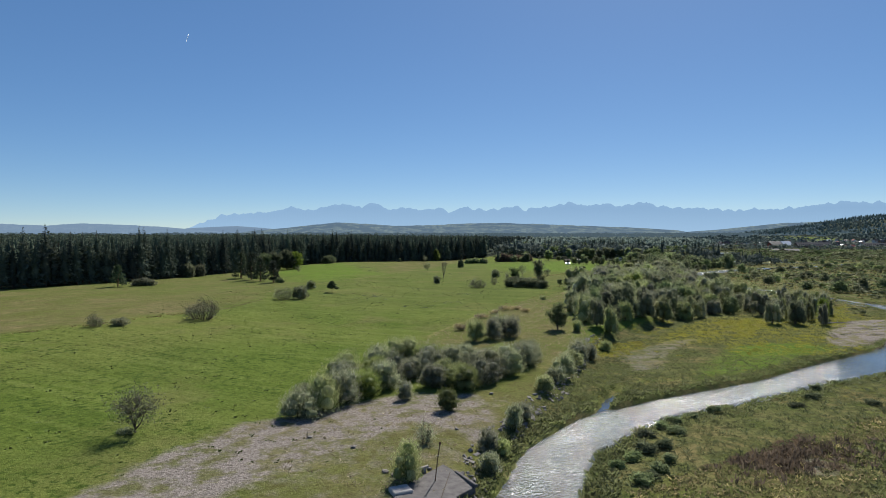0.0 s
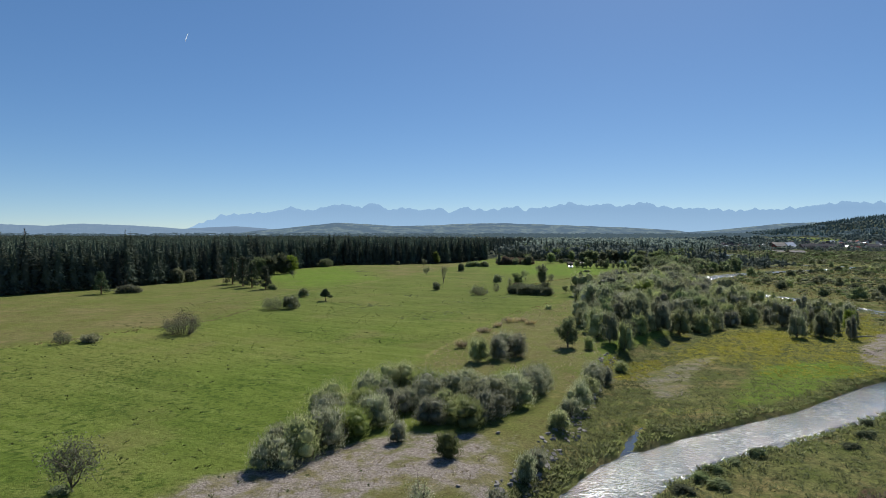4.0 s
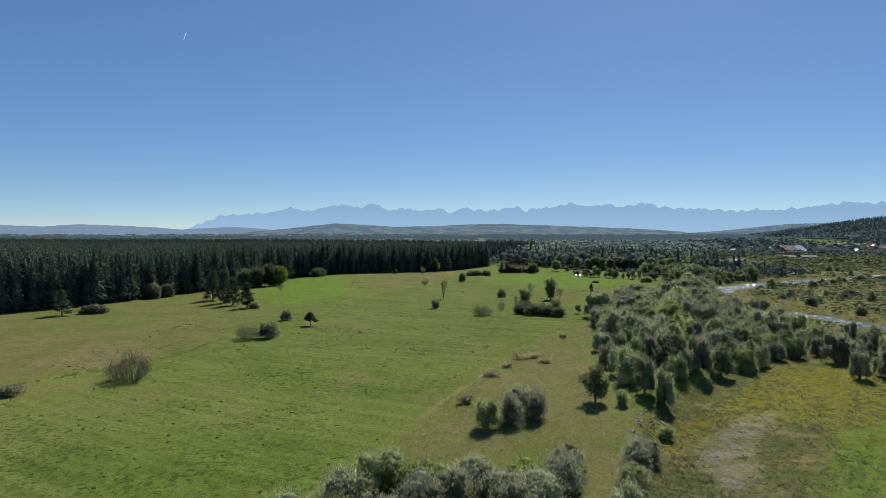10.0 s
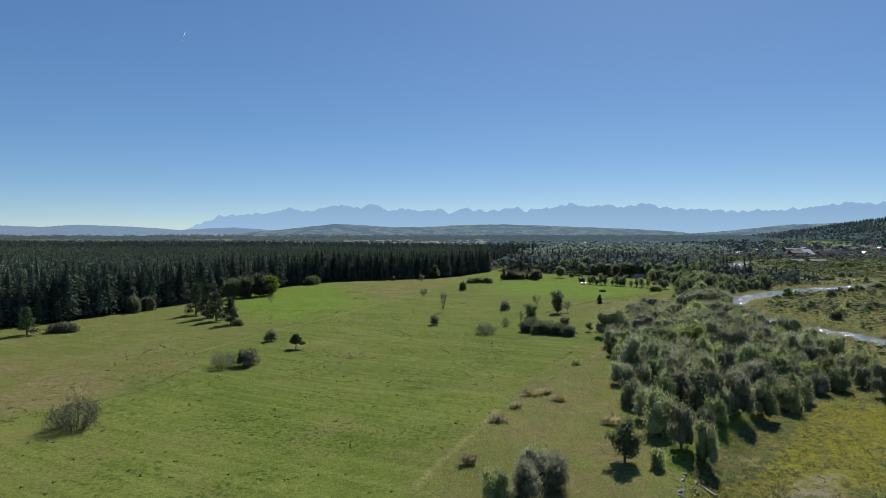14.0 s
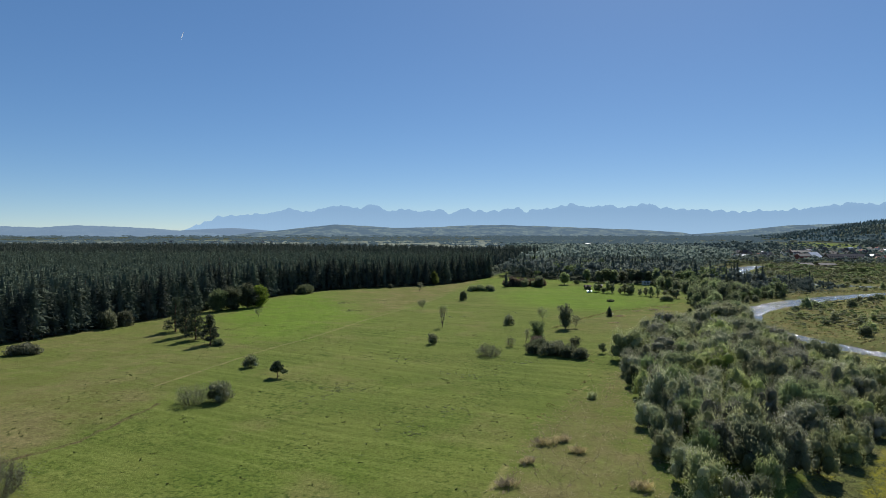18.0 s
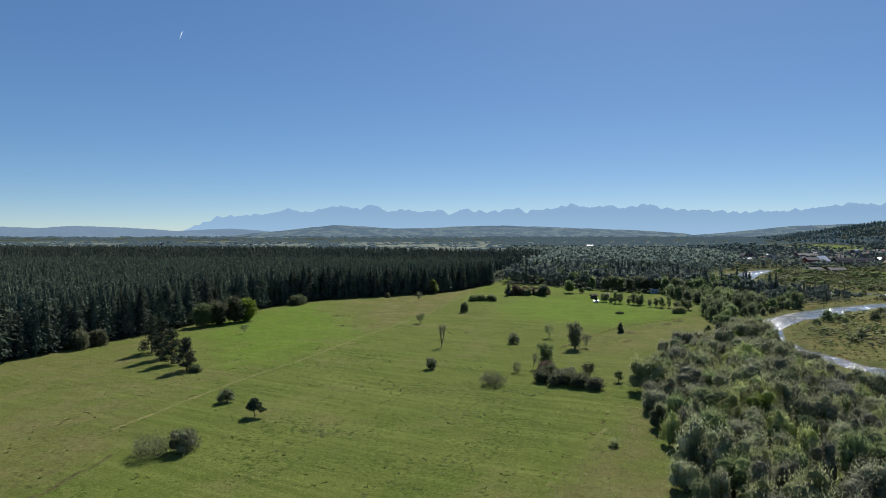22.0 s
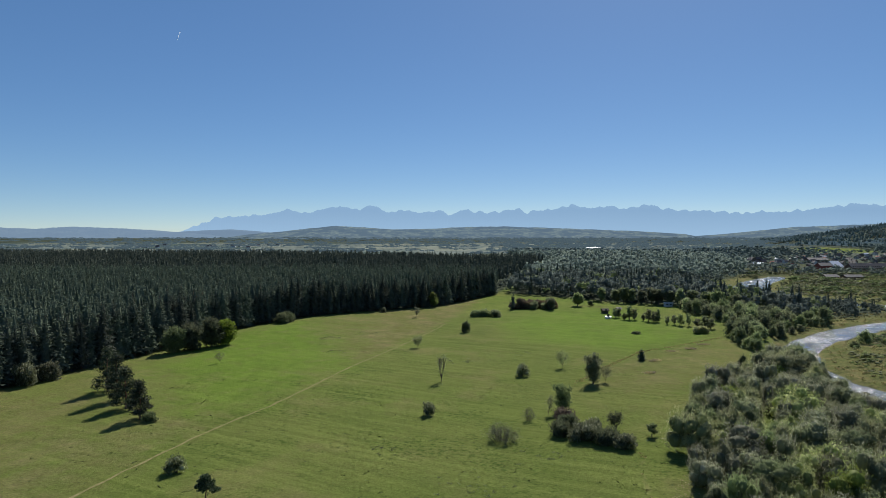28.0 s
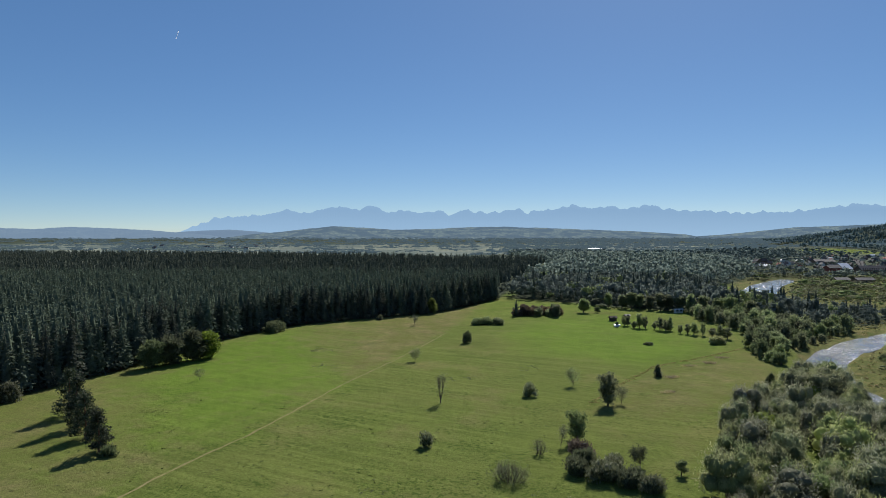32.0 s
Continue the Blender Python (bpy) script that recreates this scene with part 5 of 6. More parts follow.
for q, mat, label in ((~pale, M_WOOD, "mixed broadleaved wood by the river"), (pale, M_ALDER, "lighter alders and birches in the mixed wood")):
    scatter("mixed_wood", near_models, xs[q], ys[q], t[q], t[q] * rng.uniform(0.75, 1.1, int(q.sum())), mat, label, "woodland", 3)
k = (waves(xs, ys, 55, 36) + 0.6 * rng.normal(size=len(xs)) > 0.6)
scatter("mixed_wood_spruces", needle_models, xs[k] + 3, ys[k] + 2, t[k] * 1.2, t[k] * 1.3, M_SPRUCE, "scattered spruces in the mixed wood", "woodland", 4)

# scrub on the flood plain across the river: low bushes that merge into bands, with rough grass between
xs, ys = sown(rng, 120, 700, 180, 880, 5.7)
patchy = waves(xs * 0.6, ys * 1.5, 75, 71) + 0.35 * waves(xs, ys, 17, 76)
keep = (along_line(xs, ys, RIVER) > 9) & (inside(xs, ys, RIVER_WOOD) < 0) & (xs > bank_x(ys) + 6) & (inside(xs, ys, MIXED_WOOD) < -2) & (inside(xs, ys, THICKET) < -3) & in_sight(xs, ys, 60) & (np.hypot((xs - 445) / 75, (ys - 722) / 20) > 1)
keep &= patchy + 0.4 * rng.normal(size=len(xs)) > np.where(ys < 620, -0.25, -0.7)
xs, ys, patchy = xs[keep], ys[keep], patchy[keep]
t = rng.uniform(1.2, 2.8, len(xs)) * (1 + 0.8 * ss(0.2, 1.0, patchy)) * (1 + 0.6 * ss(480, 680, ys))
half = rng.random(len(xs)) < 0.6
for pick, name, mat, label, seed in ((half, "flood_plain_scrub", M_SALLOW, "grey-green willow scrub on the flood plain", 6), (~half, "flood_plain_willows", M_ALDER, "dull green willow scrub on the flood plain", 7)):
    scatter(name, bush_models, xs[pick], ys[pick], t[pick], t[pick] * rng.uniform(1.5, 2.3, int(pick.sum())), mat, label, "scrub", seed)
xs, ys = sown(rng, 118, 380, 190, 480, 3.4)
keep = (along_line(xs, ys, RIVER) > 1.5) & (xs > bank_x(ys) + 3) & (inside(xs, ys, THICKET) < 0) & in_sight(xs, ys, 20) & (rng.random(len(xs)) < 0.8)
xs, ys = xs[keep], ys[keep]
t = rng.uniform(0.5, 1.1, len(xs))
rough_models = [leaf_tree(rng, 12, 1.0, 2.2, 0.5, 0.2, 1) for _ in range(6)]
scatter("flood_plain_grass", rough_models, xs, ys, t, t * rng.uniform(0.9, 1.6, len(xs)), M_DRYWEED, "rough fading grass and herbs on the flood plain", "grass", 12)

# taller willows standing out across the river
wide_kinds = [Model(shrub("willow_tree", 450 + k, 6.0, 6.4, (M_ALDER, M_SALLOW, M_DARK)[k], "broad rounded willow on the flood plain across the river", "tree", density=0.18, spray=(0.7, 0.38), stems=4, group="willows across the river", soft=True)) for k in range(3)]
taken = []
for tries in range(900):
    x, y = rng.uniform(150, 330), rng.uniform(215, 560)
    d = float(along_line(np.array([x]), np.array([y]), RIVER)[0])
    if d < 9 or x < bank_x(y) + 15 or abs(x) > 0.72 * y + 20 or (waves(np.array([x]), np.array([y]), 80, 73)[0] < 0.15 and d > 16) or any((x - a) ** 2 + (y - b) ** 2 < 6.5 ** 2 for a, b in taken) or float(inside(np.array([x]), np.array([y]), RIVER_WOOD)[0]) > -3 or float(inside(np.array([x]), np.array([y]), MIXED_WOOD)[0]) > -3:
        continue
    taken.append((x, y))
    if len(taken) > 120:
        break
    s = rng.uniform(0.45, 1.0)
    wide_kinds[int(rng.integers(0, 3))].at(x, y, rng.uniform(0, 6.28), s, s * rng.uniform(0.8, 1.1))

# woods round the town and on the hill behind it
xs, ys = sown(rng, 150, 1900, 780, 2300, 13)
woody = waves(xs, ys, 260, 81)
on_hill = height(xs, ys, False) > 22
glade = np.hypot((xs - 790) / 70, (ys - 1390) / 85) < 1
town_area = inside(xs, ys, [(430, 840), (760, 800), (1000, 1200), (900, 1330), (620, 1250), (400, 1100)]) > 0
keep = in_sight(xs, ys) & ~glade & (((on_hill & (woody > -1.1)) | ((ys < 1500) & (woody > -0.45))) & ~(town_area & (rng.random(len(xs)) < 0.78))) & (xs > wood_x(ys) + 30) & (along_line(xs, ys, RIVER) > 12)
xs, ys = xs[keep], ys[keep]
t = rng.uniform(8, 15, len(xs)) * np.where(ys < 1120, 0.7, np.where(ys < 1330, 0.8, 1.0))
k = (waves(xs, ys, 200, 82) > -0.6) & (height(xs, ys, False) > 18)
q = ~k & (ys < 1080)
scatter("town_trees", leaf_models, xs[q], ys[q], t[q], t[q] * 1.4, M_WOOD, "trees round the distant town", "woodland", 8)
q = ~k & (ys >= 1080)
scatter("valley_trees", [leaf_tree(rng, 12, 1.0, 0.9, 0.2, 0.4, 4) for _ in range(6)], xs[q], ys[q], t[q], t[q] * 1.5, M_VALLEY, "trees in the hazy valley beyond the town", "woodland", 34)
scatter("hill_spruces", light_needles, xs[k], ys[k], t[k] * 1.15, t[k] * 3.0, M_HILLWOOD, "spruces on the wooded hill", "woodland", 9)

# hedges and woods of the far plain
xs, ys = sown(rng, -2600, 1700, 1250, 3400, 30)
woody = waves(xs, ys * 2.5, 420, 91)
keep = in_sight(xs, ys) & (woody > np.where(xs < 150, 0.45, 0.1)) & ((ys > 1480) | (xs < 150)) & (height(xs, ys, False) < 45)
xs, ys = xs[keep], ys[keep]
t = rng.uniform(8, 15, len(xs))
# haze over these woods is the glow in their material
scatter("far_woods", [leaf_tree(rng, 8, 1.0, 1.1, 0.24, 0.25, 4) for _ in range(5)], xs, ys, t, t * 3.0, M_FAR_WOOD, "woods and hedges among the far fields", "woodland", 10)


# ---- low growth ----
def tuft(rng, blades, spread, length, width):
    a, r = rng.uniform(0, 6.28, blades), spread * np.sqrt(rng.random(blades))
    c = np.stack([np.cos(a) * r, np.sin(a) * r, rng.uniform(0.25, 0.6, blades) * length], 1)
    ax = np.stack([np.cos(a) * 0.6, np.sin(a) * 0.6, rng.uniform(0.5, 1.2, blades)], 1) + rng.normal(size=(blades, 3)) * 0.3
    return sprigs(rng, c, ax, length * rng.uniform(0.6, 1.2, blades), width)


rng = np.random.default_rng(9)
herb_models = [tuft(rng, 8, 0.4, 0.4, 0.2) for _ in range(5)]
grass_models = [tuft(rng, 6, 0.5, 0.45, 0.1) for _ in range(5)]
weed_models = [tuft(rng, 12, 0.7, 0.6, 0.17) for _ in range(6)]
xs, ys = sown(rng, -78, 46, 58, 300, 1.25)
keep = (xs < bank_x(ys) - 12) & (xs > wood_x(ys) + 5) & (waves(xs, ys, 22, 61) + 0.5 * waves(xs, ys, 6, 62) + rng.normal(size=len(xs)) > 1.5) & (inside(xs, ys, DRY_EAST) < 0) & (np.abs(xs) < 0.72 * ys + 5)
xs, ys = xs[keep], ys[keep]
s = rng.uniform(0.3, 0.7, len(xs))
scatter("meadow_herbs", herb_models, xs, ys, s, s * 1.3, M_HERB, "patches of dark leafy herbs in the meadow", "grass", 20)
xs, ys = sown(rng, -80, 60, 50, 330, 1.55)
keep = (xs < bank_x(ys) - 3) & (np.abs(xs) < 0.72 * ys + 5) & (xs > wood_x(ys) + 4) & (rng.random(len(xs)) < 0.75)
xs, ys = xs[keep], ys[keep]
bare = np.zeros(len(xs))
for ring in GRAVEL:
    bare = np.maximum(bare, ss(-2, 1, inside(xs, ys, ring)))
k = rng.random(len(xs)) > bare * 0.85
k &= waves(xs, ys, 30, 63) + 0.6 * waves(xs, ys, 8, 64) + rng.normal(size=len(xs)) > 0.7
xs, ys = xs[k], ys[k]
s = rng.uniform(0.2, 0.5, len(xs))
scatter("meadow_grass", grass_models, xs, ys, s, s * 1.4, M_HERB, "uneven green meadow grass", "grass", 21)
xs, ys = sown(rng, -26, 60, 46, 240, 1.3)
keep = ((inside(xs, ys, DRY_EAST) > 0) | ((np.hypot(xs - 2, ys - 62) < 18) & (rng.random(len(xs)) < 0.35))) & (xs < bank_x(ys) - 1)
xs, ys = xs[keep], ys[keep]
s = rng.uniform(0.4, 0.95, len(xs))
scatter("dry_grass", grass_models, xs, ys, s, s * 1.3, M_REED, "tufts of dry yellow grass", "grass", 22)
xs, ys = sown(rng, 2, 135, 46, 230, 1.1)
more_x, more_y = sown(rng, 2, 80, 46, 140, 0.95)
near = (more_y < 45 + 0.66 * more_x) | (more_x < bank_x(more_y) + 14)
xs, ys = np.concatenate([xs, more_x[near]]), np.concatenate([ys, more_y[near]])
keep = (xs > bank_x(ys) - 1) & (along_line(xs, ys, RIVER) > 0.5) & (along_line(xs, ys, BRANCH) > 0.5) & (along_line(xs, ys, INLET) > 0.4) & (np.abs(xs) < 0.74 * ys + 6)
bare = np.zeros(len(xs))
for ring in GRAVEL:
    bare = np.maximum(bare, ss(-1, 2, inside(xs, ys, ring)))
keep &= rng.random(len(xs)) > bare * 0.93
xs, ys = xs[keep], ys[keep]
gold_here = (waves(xs, ys, 26, 65) + 0.5 * waves(xs, ys, 7, 66) > 0.15) & (ys > 118)
island = (along_line(xs, ys, RIVER) > 0) & (ys < 45 + 0.62 * xs)
s = rng.uniform(0.3, 0.75, len(xs)) * np.where(island, 1.05, 0.95) * (1 + 0.5 * (along_line(xs, ys, RIVER) < 3))
brown = island & (np.hypot((xs - 32) / 11, (ys - 67) / 7.5) + 0.35 * waves(xs, ys, 5, 67) + 0.25 * rng.normal(size=len(xs)) < 0.9)
fading = island & ~brown & (np.minimum(along_line(xs, ys, RIVER), along_line(xs, ys, BRANCH)) + 1.5 * waves(xs, ys, 6, 64) + rng.normal(size=len(xs)) > 3.0)
rust = island & ~brown & (waves(xs, ys, 14, 68) + 0.5 * rng.normal(size=len(xs)) > 0.75)
fading &= ~rust
for pick, name, mat, label in ((~gold_here & ~brown & ~rust & ~fading, "riverside_weeds", M_WEED, "rank green weeds along the river"), (gold_here & ~brown & ~rust & ~fading, "golden_weeds", M_GOLD, "yellow flowering weeds on the flood plain"),
                               (fading, "fading_weeds", M_DRYWEED, "fading olive and brown weeds on the island"), (brown, "brown_weeds", M_RUSSET, "patch of tall dead brown weeds"), (rust, "rusty_weeds", M_REED, "faded straw-coloured weeds on the island")):
    scatter(name, weed_models, xs[pick], ys[pick], s[pick] * (2.0 if name == "brown_weeds" else 1.0), s[pick] * 1.25, mat, label, "weeds", 23)


# overhanging growth along the water's edge
edge = []
for line in (RIVER[2:14], BRANCH, INLET):
    for (x0, y0, w0), (x1, y1, w1) in zip(line[:-1], line[1:]):
        d = math.hypot(x1 - x0, y1 - y0)
        for q in range(int(d * 5)):
            u, side = rng.random(), rng.choice([-1, 1])
            off = (w0 + u * (w1 - w0) + rng.uniform(0.15, 1.3)) * side
            edge.append((x0 + u * (x1 - x0) - (y1 - y0) / d * off, y0 + u * (y1 - y0) + (x1 - x0) / d * off))
edge = np.array(edge)
k = (along_line(edge[:, 0], edge[:, 1], RIVER) > 0.1) & (along_line(edge[:, 0], edge[:, 1], BRANCH) > 0.1) & (along_line(edge[:, 0], edge[:, 1], INLET) > 0.1)
s = rng.uniform(0.4, 0.95, len(edge))
scatter("water_edge_weeds", weed_models, edge[k, 0], edge[k, 1], s[k], s[k] * 1.1, M_WEED, "tall green weeds hanging over the water's edge", "weeds", 29)


# rank grass on the low banks and ditch edges of the meadow
line_x, line_y = [], []
# the first line's tufts stand in for the shadow of a low bank
for line, each in (([(39, 297), (52, 318), (74, 347), (98, 364), (122, 382)], 1.6), ([(17, 184), (33, 212), (41, 240)], 0.35), ([(41, 247), (56, 246)], 3.0), ([(-100, 108), (-77, 136), (-62, 162)], 1.2)):
    for (x0, y0), (x1, y1) in zip(line[:-1], line[1:]):
        u = rng.random(int(math.hypot(x1 - x0, y1 - y0) * each))
        line_x.append(x0 + u * (x1 - x0) + rng.normal(size=len(u)) * 0.5)
        line_y.append(y0 + u * (y1 - y0) + rng.normal(size=len(u)) * 0.5)
line_x, line_y = np.concatenate(line_x), np.concatenate(line_y)
s = rng.uniform(0.4, 0.9, len(line_x))
scatter("bank_grass", weed_models, line_x, line_y, s, s * 1.2, M_DRYWEED, "rank dull grass along low banks and ditches, one line standing for shadow", "grass", 28)
# low darker mounds in the grass
mound_x, mound_y = [], []
for x, y, many in [(-22, 205, 50), (-25, 198, 30), (6, 222, 40), (-8, 178, 30), (2, 190, 30), (22, 236, 40), (-40, 345, 60), (-46, 372, 60), (-30, 390, 40), (30, 345, 30), (8, 330, 40), (-12, 240, 30)]:
    mound_x.append(x + rng.normal(size=many // 2) * 3.0)
    mound_y.append(y + rng.normal(size=many // 2) * 2.4)
mound_x, mound_y = np.concatenate(mound_x), np.concatenate(mound_y)
s = rng.uniform(0.25, 0.6, len(mound_x))
scatter("herb_mounds", weed_models, mound_x, mound_y, s, s * 1.3, M_ALDER, "low mounds of dark herbs in the meadow", "grass", 27)


def reed_clump(seed, x, y, w, h):
    rng = np.random.default_rng(seed)
    ob = thing("reed_clump", Matrix.Translation((x, y, z_at(x, y))), "clump of pale dry reeds at the meadow edge", "reeds", "reed clumps")
    for q in range(3):
        v, f = tuft(rng, 80, w * 0.3, h * rng.uniform(1.0, 1.6), 0.09)
        v[:, 0] += (q - 1) * w * 0.28
        v[:, 1] += rng.normal() * w * 0.1
        part("reeds", make_mesh("reeds", v, f, M_REED), M_REED, ob)


for k, (x, y, w, h) in enumerate([(17.1, 169.5, 3.6, 1.3), (3.7, 134.5, 2.0, 1.2), (9.2, 153, 3.0, 1.0), (20.2, 171.5, 2.6, 1.1), (21.5, 166, 2.4, 1.0), (27, 152, 2.6, 1.1), (13, 161, 2.0, 0.8), (74, 330, 4.0, 0.6), (86, 348, 5.0, 0.5), (95, 352, 4.0, 0.6), (66, 312, 4.0, 0.5), (104, 362, 5.0, 0.5)]):
    reed_clump(700 + k, x, y, w, h)


# ---- stones ----
def stone_mesh(seed, flat=0.6):
    rng = np.random.default_rng(seed)
    bm = bmesh.new()
    bmesh.ops.create_icosphere(bm, subdivisions=1, radius=0.5)
    for v in bm.verts:
        v.co = Vector((v.co.x * rng.uniform(0.75, 1.2), v.co.y * rng.uniform(0.7, 1.1), v.co.z * flat * rng.uniform(0.7, 1.2)))
    me = bpy.data.meshes.new("stone")
    bm.to_mesh(me)
    bm.free()
    me.materials.append(M_STONE)
    return me


stones = [stone_mesh(k, 0.45) for k in range(6)]


def block_mesh(seed):
    """A split, angular block."""
    rng = np.random.default_rng(seed)
    bm = bmesh.new()
    bmesh.ops.create_cube(bm, size=1.0)
    for v in bm.verts:
        v.co = Vector((v.co.x * rng.uniform(0.7, 1.25), v.co.y * rng.uniform(0.6, 1.0), v.co.z * rng.uniform(0.4, 0.75)))
    bmesh.ops.bevel(bm, geom=bm.edges[:], offset=0.06, segments=1, affect="EDGES")
    me = bpy.data.meshes.new("stone")
    bm.to_mesh(me)
    bm.free()
    me.materials.append(M_BLOCK)
    return me


blocks = [block_mesh(k + 40) for k in range(6)]
rng = np.random.default_rng(12)
bank = thing("riprap_bank", Matrix(), "bank of rough grey stone blocks above the river", "stones")
count = 0
for y in np.arange(51, 138, 0.3):
    for q in range(2):
        if count >= 300 or rng.random() < 0.4:
            continue
        yy = y + rng.uniform(-0.3, 0.3)
        x = float(bank_x(yy)) + rng.uniform(-2.2, 1.4)
        if float(along_line(np.array([x]), np.array([yy]), RIVER)[0]) < 0.3:
            continue
        ob = part("stone", blocks[int(rng.integers(0, 6))], M_BLOCK, bank)
        s = rng.uniform(0.25, 0.6)
        ob.matrix_basis = Matrix.LocRotScale((x, yy, z_at(x, yy) - 0.04), Euler((rng.normal() * 0.25, 0.3 + rng.normal() * 0.25, rng.uniform(0, 6.28))), (s * 1.2, s, s))
        count += 1

pebble = []
for q in range(6):
    v = np.array([[1, 0, 0], [-1, 0, 0], [0, 1, 0], [0, -1, 0], [0, 0, 1], [0, 0, -1]], dtype=float) * rng.uniform(0.6, 1.2, (6, 1)) * np.array([1, 0.8, 0.5])
    pebble.append((v, np.array([[0, 2, 4], [2, 1, 4], [1, 3, 4], [3, 0, 4], [2, 0, 5], [1, 2, 5], [3, 1, 5], [0, 3, 5]])))
xs, ys = sown(rng, -32, 126, 44, 174, 0.62)
depth = np.full(len(xs), -9.0)
for ring in GRAVEL:
    depth = np.maximum(depth, inside(xs, ys, ring))
keep = (depth > -1.2) & (rng.random(len(xs)) < np.clip((depth + 1.2) / 3, 0, 0.85) * np.where((xs < 62) & (ys > 100), 0.7, 1.0))
xs, ys = xs[keep], ys[keep]
s = rng.uniform(0.05, 0.17, len(xs)) * (1 + 0.6 * (ys > 100))
scatter("gravel_stones", pebble, xs, ys, s, s, M_STONE, "loose pale river gravel", "gravel", 24)

# single boulders on the gravel
for k, (x, y) in enumerate([(-5.2, 56.5), (-4.4, 55.6), (-1.2, 57.2), (6.5, 84.5), (-9, 63), (98, 146), (104, 152), (-14, 66), (1.5, 69)]):
    ob = new("boulder", stones[k % 6])
    ob.matrix_basis = Matrix.LocRotScale((x, y, z_at(x, y) + 0.1), Euler((0.2, 0.1, k)), (0.7, 0.6, 0.7))
    tagged(ob, "grey boulder lying on river gravel", "stone", "boulders")

# ---- concrete apron, marker pole, timber ----
apron = thing("concrete_apron", pose(-0.5, 53.0, 2.6), "weathered grey concrete apron above the river", "concrete")
slab = bmesh.new()
corners = [(-4.1, -5.0, 0.14), (2.6, -5.0, -0.1), (1.6, -1.6, -0.05), (3.3, 0.7, -0.12), (2.1, 3.0, 0.02), (0.5, 5.2, 0.16), (-0.9, 3.0, 0.18), (-3.1, -0.4, 0.16)]
top = [slab.verts.new(c) for c in corners]
bottom = [slab.verts.new((x, y, z - 0.9)) for x, y, z in corners]
slab.faces.new(top)
slab.faces.new(bottom[::-1])
for a in range(8):
    b = (a + 1) % 8
    slab.faces.new((top[b], top[a], bottom[a], bottom[b]))
bmesh.ops.recalc_face_normals(slab, faces=slab.faces[:])
bmesh.ops.bevel(slab, geom=slab.edges[:], offset=0.05, segments=1, affect="EDGES")
part("slab", slab, M_CONCRETE, apron)
part("kerb", box_bm(0.3, 3.6, 0.3, pose(2.5, 2.0, 0.0, 0, 0, 28), 0.04), M_CONCRETE, apron)
part("joint_strip", box_bm(0.07, 6.4, 0.03, pose(0.7, 0.2, 0.1, 0, 4, -8), 0.005), M_TIMBER, apron)
part("pale_footing", box_bm(1.7, 1.5, 0.6, pose(-3.0, -0.9, 0.05, 0, 0, 25), 0.08), M_PALE, apron, "pale broken concrete footing")

pole = thing("marker_pole", pose(-0.7, 54.3, 2.68, 0, 0, 0), "thin leaning rusty pole with a small head on concrete", "pole")
v, f = tube([(0, 0, -0.2), (0.2, 0.1, 1.6), (0.42, 0.3, 3.1)], [0.05, 0.04, 0.035], 8)
part("rod", make_mesh("rod", v, f, M_RUST, True), M_RUST, pole)
part("head", box_bm(0.16, 0.12, 0.26, pose(0.43, 0.31, 3.2, 4, 6, 20), 0.03), M_RUST, pole)
part("clamp", box_bm(0.12, 0.12, 0.08, pose(0.28, 0.18, 2.2, 4, 6, 20), 0.02), M_DRIFT, pole)

bench = thing("timber_block", pose(-1.9, 56.2, z_at(-1.9, 56.2), 0, 0, 25), "pale timber beam propped on a stone", "timber")
part("beam", box_bm(1.3, 0.28, 0.2, pose(0, 0, 0.5, 0, -8, 0), 0.02), M_DRIFT, bench)
part("prop", box_bm(0.35, 0.4, 0.5, pose(0.2, 0, 0.2, 0, 0, 10), 0.05), M_STONE, bench)

for k, (x, y, l, a) in enumerate([(50, 246.8, 6, 2), (30, 138.5, 4.5, 60), (101, 163, 7, 12), (34, 131, 3.5, 100)]):
    rng = np.random.default_rng(k)
    log = thing("driftwood_log", pose(x, y, z_at(x, y) + 0.16, 0, 0, a), "bleached log lying on the ground", "log", "driftwood")
    part("stem", make_mesh("stem", *tube([(-l / 2, 0, 0), (0, 0.15, 0.05), (l / 2, -0.1, 0.02)], [0.2, 0.16, 0.07], 7), M_DRIFT, True), M_DRIFT, log)
    part("branch", make_mesh("branch", *tube([(0.1 * l, 0, 0.05), (0.25 * l, 0.5, 0.3), (0.3 * l, 0.9, 0.5)], [0.07, 0.05, 0.02], 5), M_DRIFT, True), M_DRIFT, log)


# ---- sheds, houses, town ----
def gable(w, d, wall, rise, over=0.5):
    """A pitched roof with thickness, its ridge along x."""
    bm = bmesh.new()
    x, y, t = w / 2 + over, d / 2 + over, 0.25
    low = wall - over * rise / (d / 2)
    prof = [(-y, low), (0, wall + rise), (y, low), (y, low + t), (0, wall + rise + t), (-y, low + t)]
    a = [bm.verts.new((-x, py, pz)) for py, pz in prof]
    b = [bm.verts.new((x, py, pz)) for py, pz in prof]
    bm.faces.new(a)
    bm.faces.new(b[::-1])
    for k in range(6):
        bm.faces.new((a[k], b[k], b[(k + 1) % 6], a[(k + 1) % 6]))
    bmesh.ops.recalc_face_normals(bm, faces=bm.faces[:])
    return bm


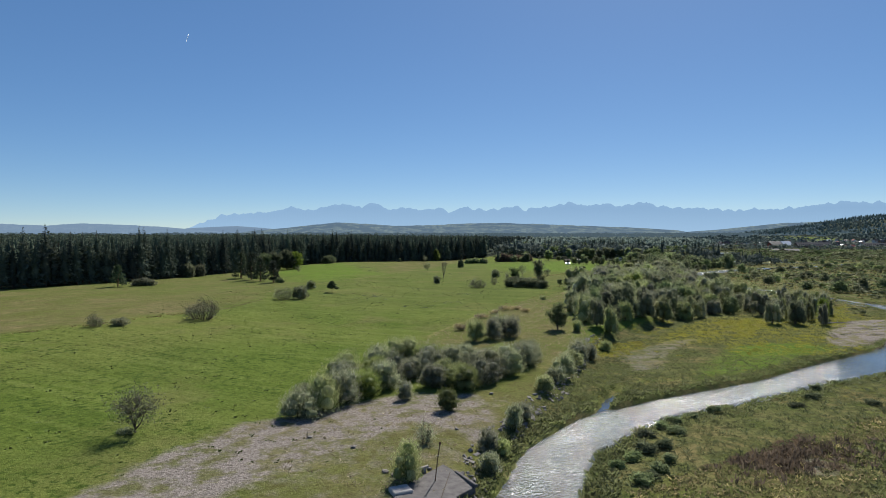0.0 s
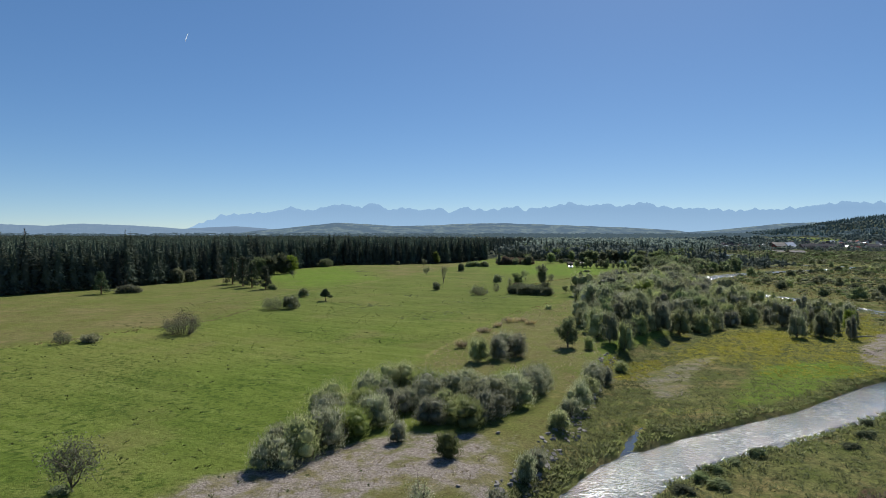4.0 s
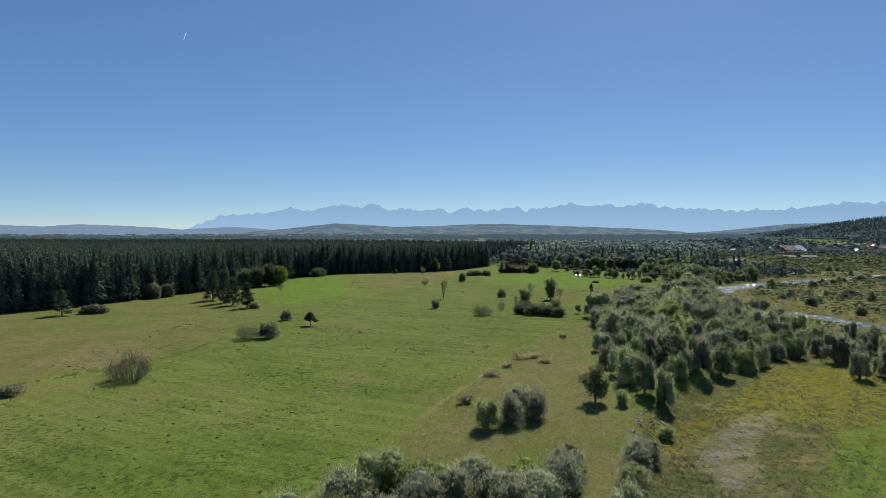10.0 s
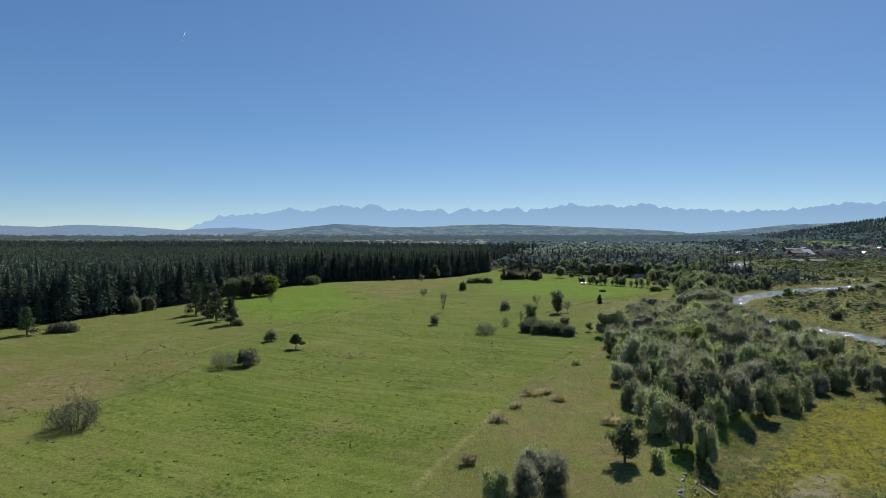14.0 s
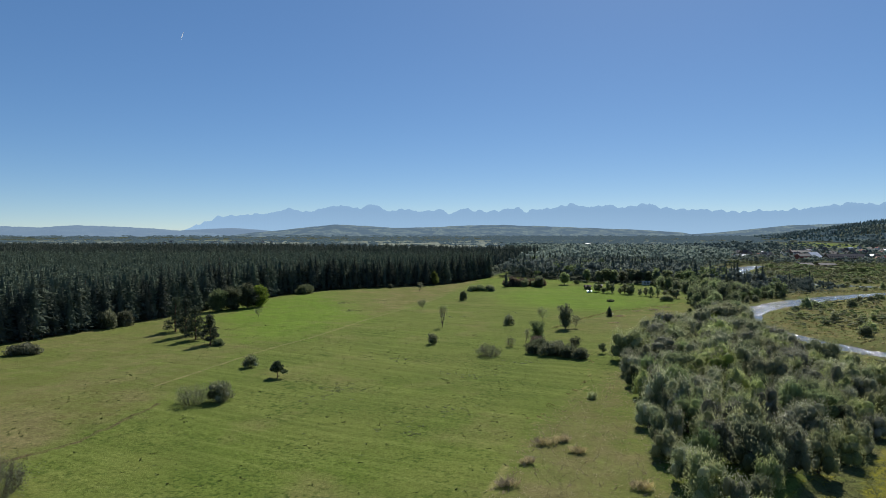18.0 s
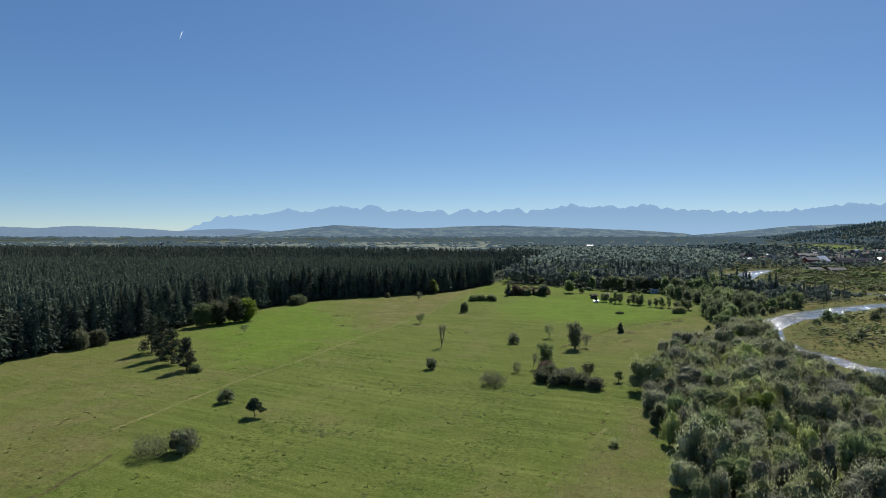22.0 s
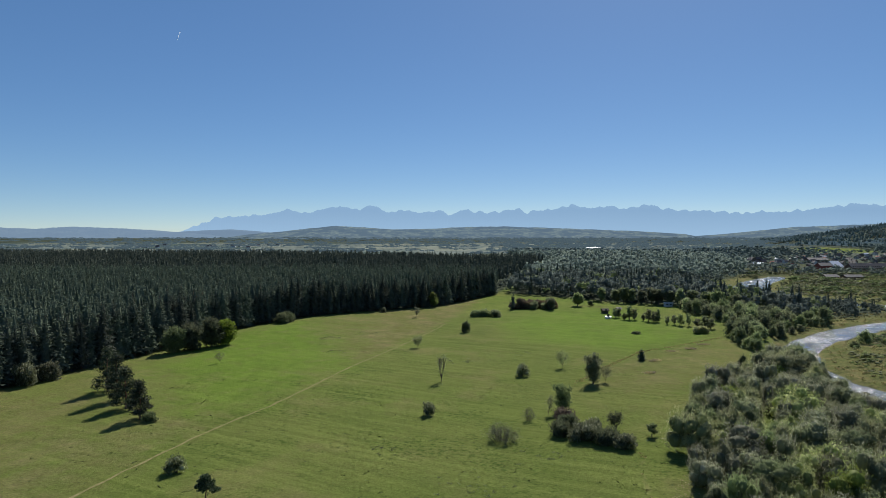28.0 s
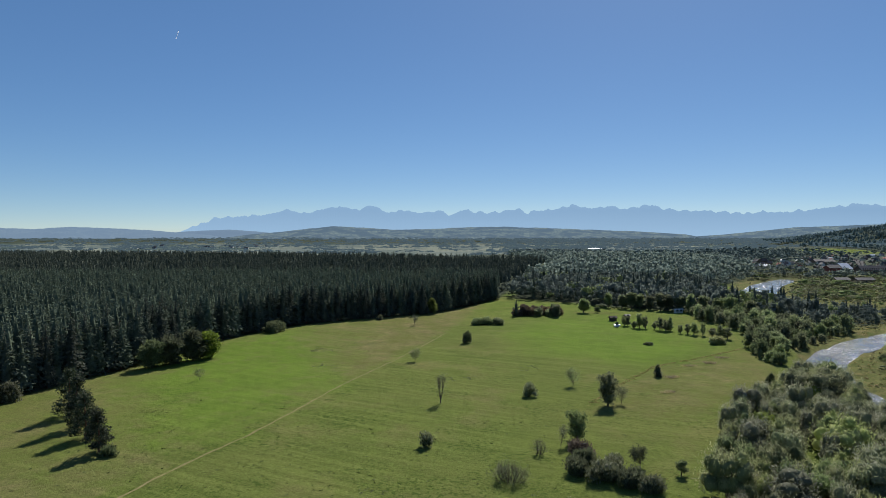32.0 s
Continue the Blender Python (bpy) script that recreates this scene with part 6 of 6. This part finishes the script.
def walls(w, d, wall, rise):
    bm = bmesh.new()
    prof = [(-d / 2, -1.0), (d / 2, -1.0), (d / 2, wall), (0, wall + rise * 0.97), (-d / 2, wall)]
    a = [bm.verts.new((-w / 2, py, pz)) for py, pz in prof]
    b = [bm.verts.new((w / 2, py, pz)) for py, pz in prof]
    bm.faces.new(a)
    bm.faces.new(b[::-1])
    for k in range(5):
        bm.faces.new((a[k], b[k], b[(k + 1) % 5], a[(k + 1) % 5]))
    bmesh.ops.recalc_face_normals(bm, faces=bm.faces[:])
    return bm


def house(name, w, d, wall, rise, m_wall, m_roof, label, category="house", group="", rows=1, cols=4, chimney=True):
    ob = thing(name, Matrix(), label, category, group)
    part("wall", walls(w, d, wall, rise), m_wall, ob)
    roof = part("roof", gable(w, d, wall, rise), m_roof, ob)
    if chimney:
        part("chimney", box_bm(0.8, 0.8, 2.2, pose(w * 0.2, d * 0.12, wall + rise), 0.05), M_BROWNWALL, roof)
    part("door", box_bm(1.0, 0.14, 2.0, pose(w * 0.02, d / 2 + 0.03, 1.0), 0.03), M_TIMBER, ob)
    pane = None
    for r in range(rows):
        for c in range(cols):
            x = (c + 0.5) / cols * w - w / 2
            if pane is None:
                pane = part("window", box_bm(1.3, 0.16, 1.4, Matrix(), 0.03), M_GLASS, ob).data
                last = ob.children[-1]
            else:
                last = part("window", pane, M_GLASS, ob)
            last.matrix_basis = pose(x, -d / 2 - 0.03, 1.7 + r * 2.8)
    return ob


put(house("field_shed", 3.2, 2.4, 1.8, 0.7, M_TIMBER, M_TIMBER, "small dark timber shed on the far meadow", "shed", chimney=False, cols=1), 91.2, 465, 0.2)
put(house("field_trough", 2.3, 1.3, 0.9, 0.3, M_PLASTER, M_METALROOF, "small white-roofed trough shelter on the meadow", "shelter", chimney=False, cols=1), 87.6, 444.5, 0.1)
put(house("field_hut", 2.2, 2.0, 1.7, 0.5, M_TIMBER, M_DARKROOF, "tiny dark hut on the far meadow", "shed", chimney=False, cols=1), 101, 473, 0.3)
put(house("white_trailer", 4.6, 2.2, 2.0, 0.3, M_PLASTER, M_METALROOF, "white trailer under the trees at the wood edge", "trailer", chimney=False, cols=2), 139, 500, 0.1)

town_models = [Model(house("town_house", 12, 9, 5.5, 4.2, M_PLASTER, M_DARKROOF, "white house with a steep dark roof in the distant town", group="distant town", rows=2)),
               Model(house("town_house", 13, 10, 5.0, 4.8, M_BROWNWALL, M_DARKROOF, "timber house with a steep dark roof in the distant town", group="distant town", rows=2)),
               Model(house("town_house", 11, 9, 5.2, 4.0, M_PLASTER, M_REDROOF, "white house with a red roof in the distant town", group="distant town", rows=2)),
               Model(house("town_house", 14, 10, 4.5, 3.2, M_PLASTER, M_METALROOF, "white house with a pale metal roof in the distant town", group="distant town", rows=1))]
rng = np.random.default_rng(31)
homes = []
for tries in range(2500):
    x, y = rng.uniform(400, 980), rng.uniform(835, 1320)
    if float(inside(np.array([x]), np.array([y]), [(440, 880), (520, 860), (760, 840), (980, 1200), (900, 1310), (640, 1230), (410, 1090)])[0]) < 0:
        continue
    if any((x - a) ** 2 + (y - b) ** 2 < 15 ** 2 for a, b in homes) or abs(x) > 0.74 * y:
        continue
    homes.append((x, y))
for k, (x, y) in enumerate(homes[:165]):
    town_models[int(rng.choice(4, p=[.28, .5, .12, .1]))].at(x, y, rng.choice([0.2, 1.77]) + rng.normal() * 0.15, rng.uniform(0.45, 0.72))
print("homes", len(homes))
put(house("terrace_block", 50, 12, 6.0, 4.5, M_BROWNWALL, M_DARKROOF, "long dark-roofed building at the edge of town", "building", rows=3, cols=18), 498, 852, 0.12)
put(house("terrace_block", 40, 12, 6.0, 4.0, M_PLASTER, M_DARKROOF, "long white building with a dark roof in town", "building", rows=3, cols=14), 585, 856, 0.05)
put(house("red_hall", 15, 11, 7.5, 3.0, M_REDROOF, M_DARKROOF, "small red hall at the edge of town", "building", cols=4, chimney=False), 452, 862, 0.1)
put(house("white_hall", 18, 14, 5.0, 6.0, M_PLASTER, M_METALROOF, "white hall with a steep pale roof", "building", cols=4, chimney=False), 478, 885, 0.5)
for k, (x, y, w) in enumerate([(388, 745, 14), (408, 742, 18)]):
    put(house("barn", w, 9, 3.0, 2.0, M_BROWNWALL, M_DARKROOF, "low dark barn with a pale gable beside a field", "barn", group="barns", cols=3, chimney=False), x, y, 0.1)
put(house("large_hall", 36, 18, 4.5, 1.5, M_PLASTER, M_METALROOF, "large white industrial hall in the far valley", "building", cols=12, chimney=False), 395, 1770, 0.05)
put(house("low_hall", 26, 14, 4.0, 2.0, M_PLASTER, M_METALROOF, "low white building among far trees", "building", cols=5, chimney=False), 430, 1095, 0.1)
put(house("low_hall", 30, 13, 5.0, 3.0, M_BROWNWALL, M_DARKROOF, "long building with a dark roof in town", "building", cols=8, chimney=False), 560, 1060, 0.05)
village = Model(house("village_house", 14, 10, 5.0, 4.0, M_PLASTER, M_DARKROOF, "white house with a dark roof in a far village", group="far village"))
for k in range(34):
    x, y = (rng.uniform(-880, -520), rng.uniform(1880, 2200)) if k < 22 else (rng.uniform(165, 300), rng.uniform(1440, 1560))
    village.at(x, y, rng.uniform(-0.4, 0.4), rng.uniform(0.55, 0.95))

# ---- vapour trail high in the sky ----
trail = thing("vapour_trail", Matrix.Translation((-1404, 3500, 1106)), "short white vapour trail in the blue sky", "cloud")
v, f = tube([(-12, 0, -36), (-5, 0, -14), (4, 0, 12), (10, 0, 28), (12, 0, 34)], [0.3, 1.4, 2.0, 2.2, 0.6], 8)
trail.matrix_basis = trail.matrix_basis @ Matrix.Scale(0.7, 4)
part("streak", make_mesh("streak", v, f, M_VAPOUR, True), M_VAPOUR, trail)
